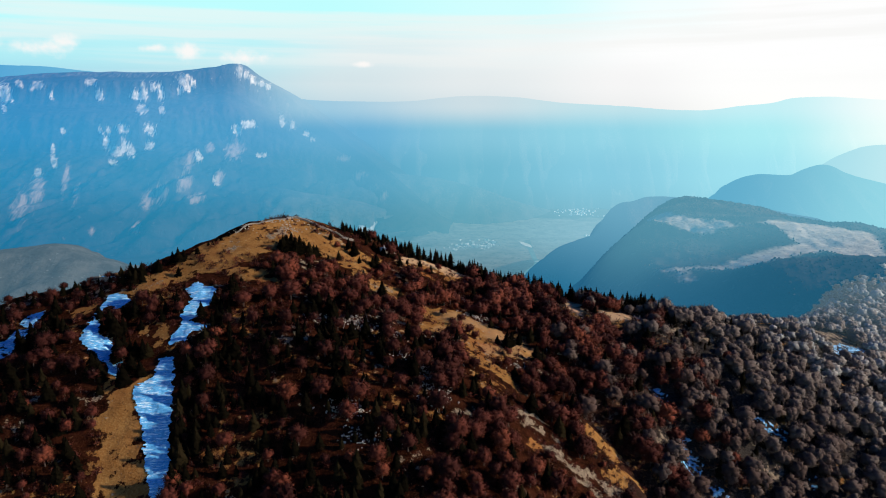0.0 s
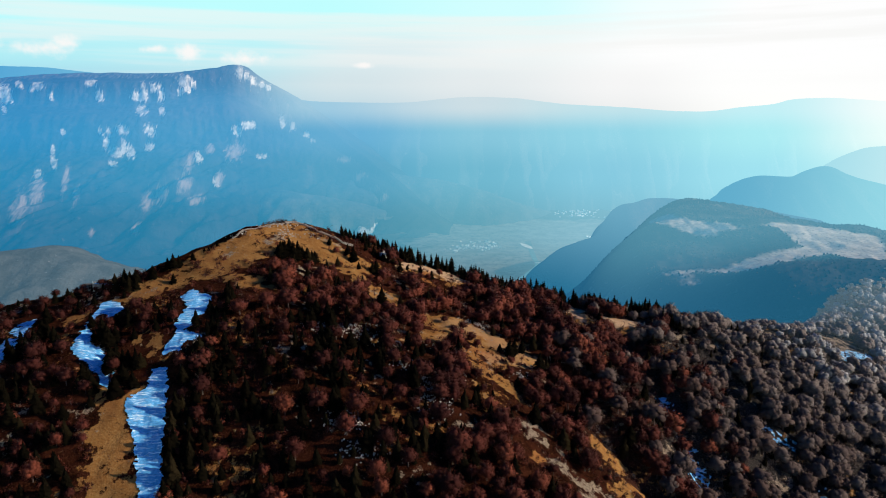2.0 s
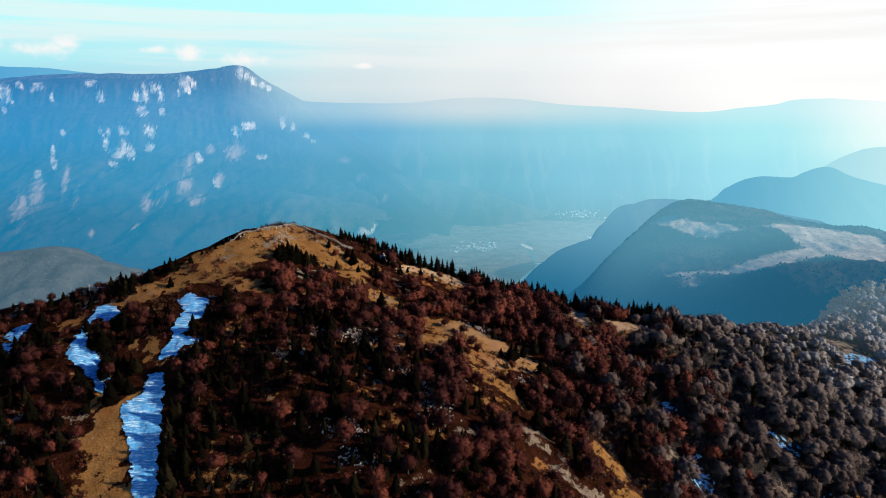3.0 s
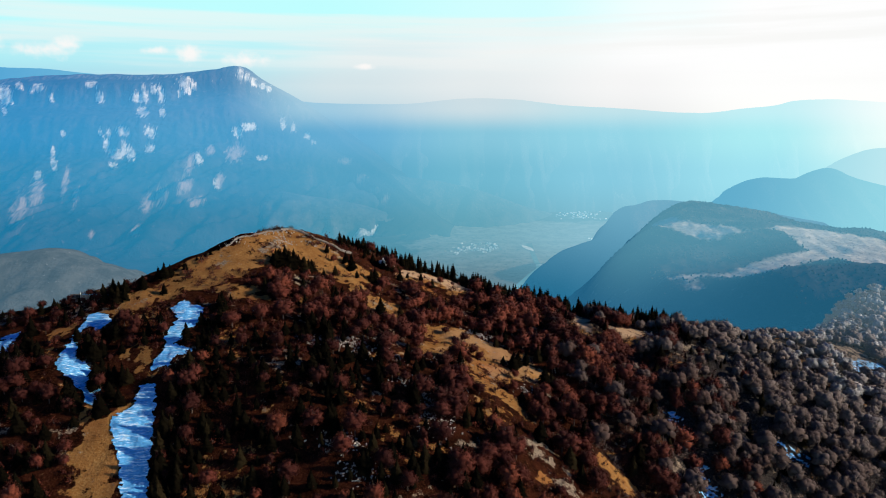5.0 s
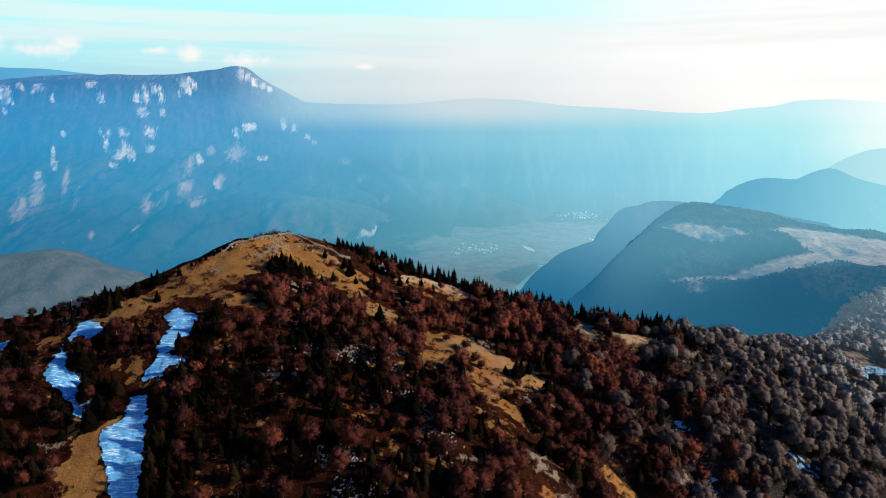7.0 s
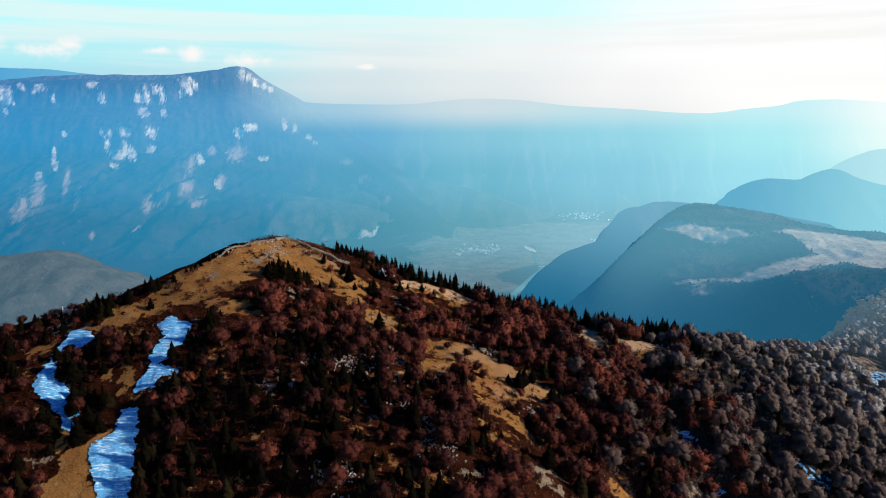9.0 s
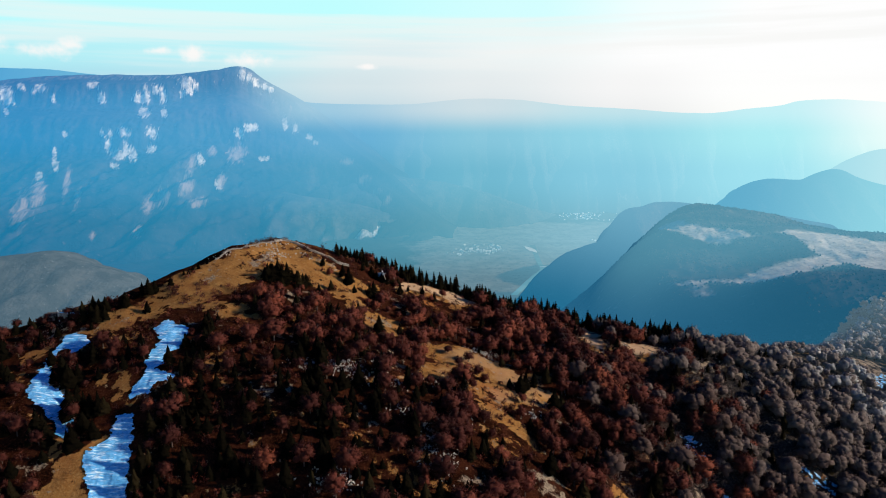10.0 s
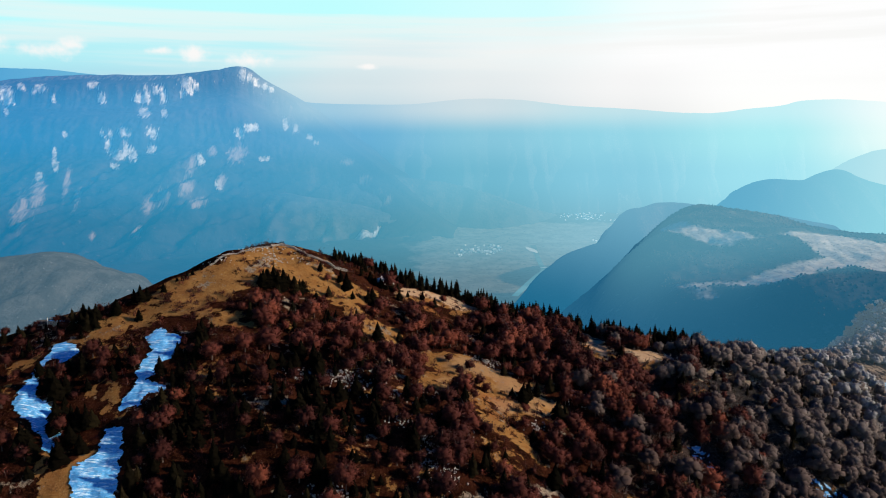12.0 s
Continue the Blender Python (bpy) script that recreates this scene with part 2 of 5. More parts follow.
def twig_material(name, dark, light, accent, by_object):
    m, t, b = material(name, 0.85, 0.0 if name.startswith("spruce") else 0.1)
    if by_object:
        r = t.nodes.new("ShaderNodeObjectInfo").outputs["Random"]
        # grey crowns turn paler east and north: haze put into their colour
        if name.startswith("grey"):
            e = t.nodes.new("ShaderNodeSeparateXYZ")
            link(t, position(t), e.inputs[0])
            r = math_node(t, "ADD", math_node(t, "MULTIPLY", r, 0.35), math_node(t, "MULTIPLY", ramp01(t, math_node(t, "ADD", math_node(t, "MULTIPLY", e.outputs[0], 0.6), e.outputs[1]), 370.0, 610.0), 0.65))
    else:
        r = attribute(t, "tint").outputs["Fac"]
    own = t.nodes.new("ShaderNodeNewGeometry").outputs["Random Per Island"]
    # above this tint the accent sets in; in grey crowns it is painted haze
    frosted = 0.72
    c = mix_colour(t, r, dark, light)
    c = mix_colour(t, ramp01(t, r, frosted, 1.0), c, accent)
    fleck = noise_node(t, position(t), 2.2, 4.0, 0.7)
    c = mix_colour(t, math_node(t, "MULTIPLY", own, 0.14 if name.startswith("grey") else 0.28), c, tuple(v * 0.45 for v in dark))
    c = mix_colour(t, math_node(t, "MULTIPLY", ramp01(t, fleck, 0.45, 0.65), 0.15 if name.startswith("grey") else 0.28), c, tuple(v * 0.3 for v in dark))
    bump(t, b, fleck, 0.4, 0.3)
    link(t, c, b.inputs["Base Color"])
    return m


def grained(name, a, b_, scale, rough=0.9, spec=0.15, relief=0.4, depth=0.1):
    m, t, b = material(name, rough, spec)
    p = position(t)
    n, w = noise_node(t, p, scale, 6.0, 0.62), noise_node(t, p, scale * 0.12, 4.0)
    c = mix_colour(t, ramp01(t, n, 0.35, 0.65), a, b_)
    c = mix_colour(t, math_node(t, "MULTIPLY", w, 0.35), c, tuple(v * 0.6 for v in a))
    link(t, c, b.inputs["Base Color"])
    bump(t, b, n, relief, depth)
    return m


def snow_material():
    """Wind-packed old snow with dry grass melting out of it in streaks; blue shade and sunlit streaks are painted in.
    """
    m, t, b = material("old_snow", 0.7, 0.3)
    p = position(t)
    n, lines = noise_node(t, p, 0.9, 6.0, 0.62), noise_node(t, p, 3.2, 6.0, 0.72, (0.10, 1.0, 1.0))
    sun_streaks = noise_node(t, p, 1.5, 6.0, 0.70, (0.13, 1.0, 1.0))
    # blue of tree shade as base colour, white streaks for sun between shadows
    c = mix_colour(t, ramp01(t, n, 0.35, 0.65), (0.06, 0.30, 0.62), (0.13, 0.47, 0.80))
    c = mix_colour(t, ramp01(t, sun_streaks, 0.51, 0.64), c, (0.70, 0.90, 0.97))
    c = mix_colour(t, math_node(t, "MULTIPLY", ramp01(t, lines, 0.56, 0.68), 0.7), c, (0.07, 0.06, 0.05))
    link(t, c, b.inputs["Base Color"])
    bump(t, b, n, 0.6, 0.2)
    return m


MAT_GROUND = ground_material()
# the ground glows more towards the north, as painted haze
haze_glow(MAT_GROUND.node_tree)
MAT_BARK = grained("beech_bark", (0.055, 0.038, 0.032), (0.11, 0.08, 0.068), 4.0)
MAT_SPRUCE_BARK = grained("spruce_bark", (0.05, 0.032, 0.022), (0.10, 0.065, 0.045), 5.0)
RUST = ((0.028, 0.0070, 0.0058), (0.127, 0.0325, 0.0212), (0.164, 0.0435, 0.023))
# russet to pale grey, the paleness standing in for haze
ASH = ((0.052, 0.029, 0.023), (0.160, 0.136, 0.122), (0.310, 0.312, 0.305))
MAT_TWIG_RUST, MAT_TWIG_RUST_WOOD = twig_material("russet_twigs", *RUST, True), twig_material("russet_twigs_of_a_wood", *RUST, False)
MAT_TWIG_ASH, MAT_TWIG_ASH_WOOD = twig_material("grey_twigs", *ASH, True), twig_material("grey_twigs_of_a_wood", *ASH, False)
# twigs of the far crowns, with the same emitted haze
MAT_TWIG_HAZE_GLOW = twig_material("grey_twigs_haze_glow", *ASH, False)
haze_glow(MAT_TWIG_HAZE_GLOW.node_tree)
PINE = ((0.004, 0.0034, 0.0022), (0.009, 0.0075, 0.0040), (0.020, 0.015, 0.007))
MAT_NEEDLES, MAT_NEEDLES_WOOD = twig_material("spruce_needles", *PINE, True), twig_material("spruce_needles_of_a_wood", *PINE, False)
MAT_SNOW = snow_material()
MAT_ROCK = grained("limestone", (0.20, 0.18, 0.16), (0.55, 0.51, 0.46), 1.6, 0.9, 0.2, 0.7, 0.2)
# ---------------------------------------------------------------- the lie of the land
# Heights are kept relative to the first eye and lifted by EYE when a mesh is made.
VALLEY = -650.0
MOUNDS_WEST = [(-380, 260, -58.9), (-300, 200, -25.7), (-300, 320, 78.6), (-215, 150, 7.9), (-215, 225, 28.8),
               (-215, 290, 9.3), (-215, 355, -4.0), (-215, 420, 8.0), (-145, 150, 2.2), (-145, 225, 19.7),
               (-145, 290, 6.9), (-145, 355, 19.7), (-145, 420, 46.5), (-75, 150, 2.1), (-75, 225, 4.9),
               (-75, 290, 36.4), (-75, 355, 13.2), (-75, 420, 31.0)]
MOUNDS_EAST = [(-5, 150, 32.6), (-5, 225, 15.3), (-5, 290, 31.8), (-5, 355, -16.5), (-5, 420, 37.3), (65, 150, 19.2),
               (65, 290, 24.3), (65, 355, 8.7), (65, 420, 16.5), (140, 250, -17.9), (140, 330, 26.6), (140, 410, 20.7),
               (220, 290, 3.1), (220, 450, 28.7), (310, 470, 17.3), (330, 580, 5.8), (430, 480, -5.7), (470, 700, -9.5)]
CREST = np.array([(-900, 240), (-420, 292), (-300, 296), (-200, 308), (-150, 322), (-118, 350), (-92, 390), (-50, 414),
                  (0, 428), (50, 433), (100, 427), (160, 412), (200, 420), (236, 442), (270, 468), (319, 513),
                  (373, 571), (442, 645), (514, 742), (700, 830), (1200, 900)], float)


def waves(x, y, size, seed, octaves=4, rough=0.5):
    """Smooth random waves of about that size, between -1 and 1."""
    r = np.random.RandomState(seed)
    total, amp, norm = np.zeros_like(np.asarray(x, float)), 1.0, 0.0
    for _ in range(octaves):
        part = np.zeros_like(total)
        for _ in range(6):
            a, p = r.uniform(0, 2 * math.pi, 2)
            k = 2 * math.pi / (size * r.uniform(0.75, 1.4))
            part += np.sin((x * math.cos(a) + y * math.sin(a)) * k + p)
        total += amp * part / 3.0
        norm += amp
        amp *= rough
        size *= 0.5
    return np.clip(total / norm, -1, 1)


def smooth(a, b, v):
    u = np.clip((v - a) / (b - a), 0, 1)
    return u * u * (3 - 2 * u)


def front(x, y):
    z = -193.95 - 0.1128 * x + 0.1444 * (y - 300)
    for mx, my, h in MOUNDS_WEST + MOUNDS_EAST:
        s = 95.0 if abs(mx) > 280 else 62.0
        z = z + h * np.exp(-((x - mx) ** 2 + (y - my) ** 2) / (2 * s * s))
    return z


def beyond_crest(x, y):
    """Distance past the crest line (0 on the near side), and the crest point next to it."""
    best = np.full(x.shape, 1e9)
    side, qx, qy = np.zeros_like(x), np.zeros_like(x), np.zeros_like(x)
    for (ax, ay), (bx, by) in zip(CREST[:-1], CREST[1:]):
        dx, dy = bx - ax, by - ay
        u = np.clip(((x - ax) * dx + (y - ay) * dy) / (dx * dx + dy * dy), 0, 1)
        px, py = ax + u * dx, ay + u * dy
        d = np.hypot(x - px, y - py)
        nearer = d < best
        best = np.where(nearer, d, best)
        side = np.where(nearer, dx * (y - ay) - dy * (x - ax), side)
        qx, qy = np.where(nearer, px, qx), np.where(nearer, py, qy)
    return np.where(side > 0, best, 0.0), qx, qy


GULLIES = [[(106, 374), (115, 359), (118, 333), (121, 321), (124, 308), (128, 298), (131, 285), (140, 262)],
           [(162, 362), (166, 341), (176, 332), (189, 326), (194, 312), (205, 290)], [(59, 318), (68, 303), (78, 290), (91, 277), (104, 258)]]


def gully_distance(x, y):
    best = np.full(np.shape(x), 1e9)
    for line in GULLIES:
        for (ax, ay), (bx, by) in zip(line[:-1], line[1:]):
            dx, dy = bx - ax, by - ay
            u = np.clip(((x - ax) * dx + (y - ay) * dy) / (dx * dx + dy * dy), 0, 1)
            best = np.minimum(best, np.hypot(x - ax - u * dx, y - ay - u * dy))
    return best


def ridge(x, y):
    x, y = np.asarray(x, float), np.asarray(y, float)
    d, qx, qy = beyond_crest(x, y)
    z = np.where(d > 0, front(qx, qy), front(x, y))
    z = z - np.where(d < 24, 0.3 * d * d / 24, 7.2 + (0.6 + 0.7 * smooth(200, 300, x)) * (d - 24))
    z = z - 7.5 * np.exp(-(gully_distance(x, y) / 8.0) ** 2)
    z = z + waves(x, y, 46, 3, 4) * 2.0 + waves(x, y, 9, 4, 3) * 0.35
    return np.maximum(z, VALLEY + 3 * waves(x, y, 600, 5, 2))


def curve(at, knots, rows):
    """A smooth curve through rows (one value or one array a knot) at the places at."""
    knots = np.asarray(knots, float)
    rows = np.asarray(rows, float)
    if rows.ndim == 1:
        rows = np.repeat(rows[:, None], np.size(at), 1).reshape(len(knots), *np.shape(at))
    slope = np.gradient(rows, knots, axis=0)
    i = np.clip(np.searchsorted(knots, at) - 1, 0, len(knots) - 2)
    h = (knots[i + 1] - knots[i])
    u = np.clip((at - knots[i]) / h, 0, 1)
    pick = lambda a, k: np.take_along_axis(a, k[None], 0)[0]
    p0, p1, m0, m1 = pick(rows, i), pick(rows, i + 1), pick(slope, i) * h, pick(slope, i + 1) * h
    return ((2 * u ** 3 - 3 * u ** 2 + 1) * p0 + (u ** 3 - 2 * u ** 2 + u) * m0
            + (3 * u ** 2 - 2 * u ** 3) * p1 + (u ** 3 - u ** 2) * m1)


SIDE_X = [100, 230, 300, 360, 420, 500, 600, 760, 1100]
SIDE_Y = [600, 690, 780, 850, 930, 1020, 1110, 1220, 1340, 1600, 1900]
SIDE_Z = [[-560, -470, -430, -392, -350, -300, -255, -215, -210],
          [-540, -430, -372, -325, -272, -232, -206, -200, -205],
          [-520, -365, -292, -236, -190, -184, -186, -195, -206],
          [-510, -325, -232, -214, -203, -195, -192, -198, -210],
          [-510, -305, -236, -216, -206, -194, -184, -196, -212],
          [-520, -305, -226, -204, -192, -176, -174, -194, -216],
          [-540, -335, -246, -198, -182, -178, -182, -206, -230],
          [-570, -385, -300, -236, -191, -180, -192, -220, -250],
          [-600, -460, -385, -312, -236, -180, -186, -222, -262],
          [-650, -540, -480, -430, -380, -340, -320, -320, -340],
          [-690, -680, -660, -640, -600, -560, -540, -520, -520]]


def side_hill(x, y):
    x, y = np.asarray(x, float), np.asarray(y, float)
    rows = np.stack([curve(x, SIDE_X, r) for r in SIDE_Z])
    return curve(y, SIDE_Y, rows) + waves(x, y, 150, 11, 4) * 5.0 + waves(x, y, 24, 12, 3) * 1.3


def inside(outline, x, y):
    hit = np.zeros(np.shape(x), bool)
    n = len(outline)
    for k in range(n):
        (ax, ay), (bx, by) = outline[k], outline[(k + 1) % n]
        if ay == by:
            continue
        hit ^= ((ay > y) != (by > y)) & (x < (bx - ax) * (y - ay) / (by - ay) + ax)
    return hit


def zone(outlines, x, y, wobble=2.5, seed=21):
    wx, wy = x + wobble * waves(x, y, 14, seed, 3), y + wobble * waves(x, y, 14, seed + 1, 3)
    got = np.zeros(np.shape(x), bool)
    for outline in outlines.values():
        got |= inside(outline, wx, wy)
    return got


def plain(x, y):
    return VALLEY + 4 + waves(x, y, 900, 41, 3) * 5.0


def far_hill(points, north, south_slope, north_slope, rough, seed, size):
    """Heights of a ridge whose crest runs through points (easting, height) at a northing."""
    px, pz = [p[0] for p in points], [p[1] for p in points]

    def height(x, y):
        top = curve(np.clip(x, px[0], px[-1]), px, pz)
        out = np.maximum(px[0] - x, 0) + np.maximum(x - px[-1], 0)
        n = north + waves(x, y * 0, size * 3, seed + 3, 3) * size * 0.5
        d = y - n
        fold = waves(x, y * 0.35, size, seed, 4)
        drop = np.where(d < 0, -d * south_slope, d * north_slope)
        soft = np.where(drop < 40, drop * drop / 80, drop - 20)
        return np.maximum(top - soft * (1 + 0.28 * fold) - out * 0.7 + rough * waves(x, y, size * 0.6, seed + 1, 4) * smooth(0, 90, drop), VALLEY - 25)
    return height


HILLS = [
    ("bluff_hill", [(180, -640), (267, -546), (368, -465), (450, -415), (524, -367), (560, -304), (633, -281), (752, -272), (900, -285), (1200, -330)], 2030, 0.9, 0.5, 10, 51, 120, 12,
     "steep wooded bluff above the valley, blue in the distance"),
    ("wooded_hill", [(820, -420), (954, -353), (1020, -362), (1107, -304), (1173, -256), (1348, -231), (1501, -199), (1567, -225), (1716, -267), (1873, -310), (2200, -380)], 2455, 0.55, 0.5, 9, 61, 160, 14,
     "long wooded hill with fading blue haze in its colour"),
    ("far_hill", [(1700, -420), (1933, -317), (2022, -268), (2140, -196), (2243, -164), (2405, -158), (2700, -259)], 3330, 0.5, 0.5, 9, 71, 200, 18,
     "distant rounded hilltop with bright haze in its colour"),
    ("grey_hill", [(-1700, -430), (-1400, -372), (-1196, -341), (-1085, -326), (-1030, -325), (-975, -321), (-919, -334), (-864, -352), (-808, -368), (-767, -384), (-650, -430), (-450, -560)], 1514, 0.55, 0.5, 7, 81, 110, 10,
     "grey bare hill across the side valley"),
    ("foothill", [(-1250, -600), (-1005, -440), (-740, -462), (-542, -495), (-410, -528), (-274, -572), (-138, -622), (18, -660)], 3650, 0.6, 0.5, 10, 91, 170, 16,
     "low spur at the mountain's foot with a pale rock scar"),
    ("valley_spur", [(-1300, -560), (-1090, -437), (-830, -360), (-540, -328), (-246, -393), (48, -439), (233, -476), (418, -537), (605, -603), (756, -655)], 4150, 0.5, 0.5, 12, 95, 230, 20,
     "tan spur running down to the valley, pale haze in its colour"),
    ("far_plateau", [(-3900, 345), (-3296, 347), (-2950, 338), (-2740, 314), (-2500, 285), (-2300, 230)], 4880, 1.6, 0.5, 3, 97, 90, 24,
     "faint blue plateau far behind the table mountain"),
]

PEAK_X = [-3700, -3275, -2877, -2520, -2202, -1924, -1765, -1606, -1407, -1347, -1208, -1037, -728, -372, -81, 144, 400]
PEAK_Z = [215, 226, 264, 280, 276, 280, 303, 323, 323, 272, 194, 96, -110, -349, -564, -687, -700]
PEAK_N = [4600, 4600, 4608, 4612, 4611, 4612, 4617, 4621, 4621, 4610, 4594, 4521, 4273, 4016, 3766, 3432, 3300]


def cliff_mountain(x, y):
    table = 1 - 0.9 * smooth(-1950, -1480, x)
    crown = curve(x, PEAK_X, PEAK_Z)
    top = crown - 62 * table
    edge = curve(x, PEAK_X, PEAK_N) - 190 * table
    spur = waves(x - 0.40 * (y - 4200), y * 0.45, 620, 101, 4)
    gully = waves(x - 0.35 * (y - 4200), y * 0.5, 260, 103, 4)
    reach = 720 + 1280 * smooth(-500, -1400, x) + 150 * spur
    butt = waves(x + 0.25 * (y - 4200), y * 0.25, 190, 113, 4, 0.6)
    u = (edge - y - 46 * np.abs(butt) * smooth(-500, -1100, x) - 10 * waves(x, y, 60, 107, 3)) / reach
    # two bands of rock walls high on the face, woods and bare ribs below them
    prof = curve(np.clip(u, 0, 1.6), [0, 0.015, 0.05, 0.09, 0.20, 0.24, 0.28, 0.40, 0.60, 1.0, 1.6], [0, 0.03, 0.15, 0.20, 0.29, 0.37, 0.46, 0.56, 0.72, 1.02, 1.25])
    rib = np.abs(waves(x - 0.55 * (y - 4200), y * 0.30, 330, 115, 4, 0.55))
    body = top - (top - VALLEY) * prof - 70 * np.abs(spur) * smooth(0.12, 0.6, u) - 75 * rib * smooth(0.22, 0.5, u) + 12 * gully * smooth(0.1, 0.5, u)
    flat = top + (crown - top) * smooth(0, 210, y - edge) + np.maximum(y - edge, 0) * 0.02 + 5 * waves(x, y, 240, 109, 3)
    return np.maximum(np.where(u > 0, body, flat), VALLEY - 40)


FAR_RANGE = [(-1700, 80), (-1298, 125), (-956, 92), (-615, 84), (-273, 84), (68, 117), (282, 125), (495, 117), (922, 71), (1349, 50),
             (1776, 21), (1989, 21), (2203, 50), (2459, 75), (2630, 109), (2843, 117), (3347, 92), (4100, 110)]
# ---- end land


def sheet(name, xs, ys, height, mat, cover=None, seed=0):
    """A stretch of ground over a grid of eastings and northings."""
    gx, gy = np.meshgrid(xs, ys)
    x, y = gx.ravel(), gy.ravel()
    z = height(x, y) + EYE
    nx, ny = len(xs), len(ys)
    i = (np.arange(ny - 1)[:, None] * nx + np.arange(nx - 1)[None]).ravel()
    faces = np.stack([i, i + 1, i + nx + 1, i + nx], 1)
    return mesh_object(name, np.stack([x, y, z], 1), faces, mat, cover=None if cover is None else cover(x, y))


def mesh_object(name, verts, faces, mats, cover=None, tint=None, slots=None, smooth_faces=True, normals=None):
    me = bpy.data.meshes.new(name)
    verts, faces = np.asarray(verts, np.float32), np.asarray(faces, np.int32)
    n = faces.shape[1]
    me.vertices.add(len(verts))
    me.vertices.foreach_set("co", verts.ravel())
    me.loops.add(faces.size)
    me.loops.foreach_set("vertex_index", faces.ravel())
    me.polygons.add(len(faces))
    me.polygons.foreach_set("loop_start", np.arange(0, faces.size, n, dtype=np.int32))
    if slots is not None:
        me.polygons.foreach_set("material_index", np.asarray(slots, np.int32))
    me.polygons.foreach_set("use_smooth", np.full(len(faces), smooth_faces))
    for m in (mats if isinstance(mats, (list, tuple)) else [mats]):
        me.materials.append(m)
    if cover is not None:
        a = me.color_attributes.new("cover", "FLOAT_COLOR", "POINT")
        a.data.foreach_set("color", np.asarray(cover, np.float32).ravel())
    if tint is not None:
        a = me.attributes.new("tint", "FLOAT", "POINT")
        a.data.foreach_set("value", np.asarray(tint, np.float32))
    me.update(calc_edges=True)
    if normals is not None:
        me.normals_split_custom_set_from_vertices(np.asarray(normals, np.float32))
    return new(name, me)


def steps(*stretches):
    """Grid lines: (start, end, step) stretches joined."""
    return np.unique(np.concatenate([np.arange(a, b + s * 0.5, s) for a, b, s in stretches]))


# open ground on the hill, as outlines of easting and northing
MEADOWS = {
    "summit": [(-141, 323), (-136, 333), (-128, 340), (-121, 347), (-114, 355), (-109, 368), (-102, 388), (-93, 390), (-84, 391), (-77, 387), (-68, 382), (-60, 381), (-54, 374), (-43, 388), (-36, 384), (-43, 370), (-52, 356), (-58, 358), (-65, 360), (-74, 357), (-80, 356), (-86, 351), (-92, 344), (-98, 339), (-103, 333), (-108, 329), (-113, 327), (-103, 321), (-105, 315), (-116, 321), (-126, 322), (-135, 323)],
    "pasture": [(-33, 404), (-17, 415), (1, 437), (19, 423), (8, 403), (-5, 406), (-17, 401), (-28, 394)],
    "glade": [(-44, 346), (-37, 351), (-30, 355), (-22, 354), (-25, 343), (-31, 334), (-38, 332)],
    "clearing": [(-11, 346), (0, 351), (13, 352), (17, 349), (25, 345), (35, 341), (44, 345), (46, 336), (56, 322), (49, 313), (41, 319), (32, 315), (34, 309), (28, 305), (22, 310), (15, 307), (8, 305), (13, 314), (17, 326), (13, 326), (6, 331), (2, 319), (-4, 309), (-9, 304), (-12, 314), (-5, 332), (-10, 333)],
    "saddle": [(83, 436), (90, 424), (93, 404), (93, 392), (85, 380), (81, 389), (78, 406)],
    "crest_strip": [(94, 400), (110, 402), (126, 406), (138, 400), (120, 388), (103, 387)],
    "knoll": [(-54, 354), (-45, 358), (-47, 348), (-52, 348)],
    "shelf": [(-107, 320), (-97, 317), (-86, 314), (-81, 307), (-87, 304), (-97, 308), (-106, 312)],
    "strip": [(11, 304), (16, 303), (23, 299), (30, 294), (35, 285), (39, 280), (33, 277), (26, 283), (19, 288), (12, 294)],
    "track": [(-141, 244), (-138, 246), (-135, 243), (-128, 244), (-122, 248), (-126, 240), (-123, 235), (-120, 230), (-117, 225), (-113, 219), (-109, 210), (-106, 204), (-126, 204), (-127, 208), (-128, 215), (-129, 222), (-133, 229), (-135, 237)],
    "crest_slope": [(-152, 307), (-145, 314), (-137, 321), (-126, 322), (-115, 321), (-114, 314), (-126, 313), (-132, 308), (-143, 304), (-151, 302)],
    "trail": [(-163, 298), (-153, 299), (-146, 302), (-137, 306), (-127, 310), (-126, 307), (-136, 303), (-144, 298), (-152, 295)],
    "between": [(-137, 275), (-126, 272), (-117, 269), (-121, 266), (-122, 262), (-117, 260), (-121, 258), (-127, 259), (-127, 263), (-132, 269)],
    "west_bank": [(-179, 281), (-172, 276), (-165, 268), (-161, 265), (-156, 260), (-160, 262), (-168, 267), (-173, 272)],
    "west_crest": [(-179, 289), (-170, 288), (-166, 291), (-165, 294), (-165, 288), (-166, 280), (-174, 282)],
    "bank": [(64, 277), (73, 281), (81, 286), (87, 281), (88, 277), (80, 269), (74, 272), (66, 273)],
    "low_bank": [(67, 259), (76, 260), (91, 273), (100, 273), (95, 267), (80, 256), (72, 254)],
    "spur_grass": [(35, 250), (42, 253), (46, 250), (40, 245), (36, 246)],
}
NARROW = ("strip", "track", "bank", "low_bank", "spur_grass", "crest_slope", "trail", "between", "west_bank", "west_crest", "shelf")
WIDE_MEADOWS = {k: v for k, v in MEADOWS.items() if k not in NARROW}
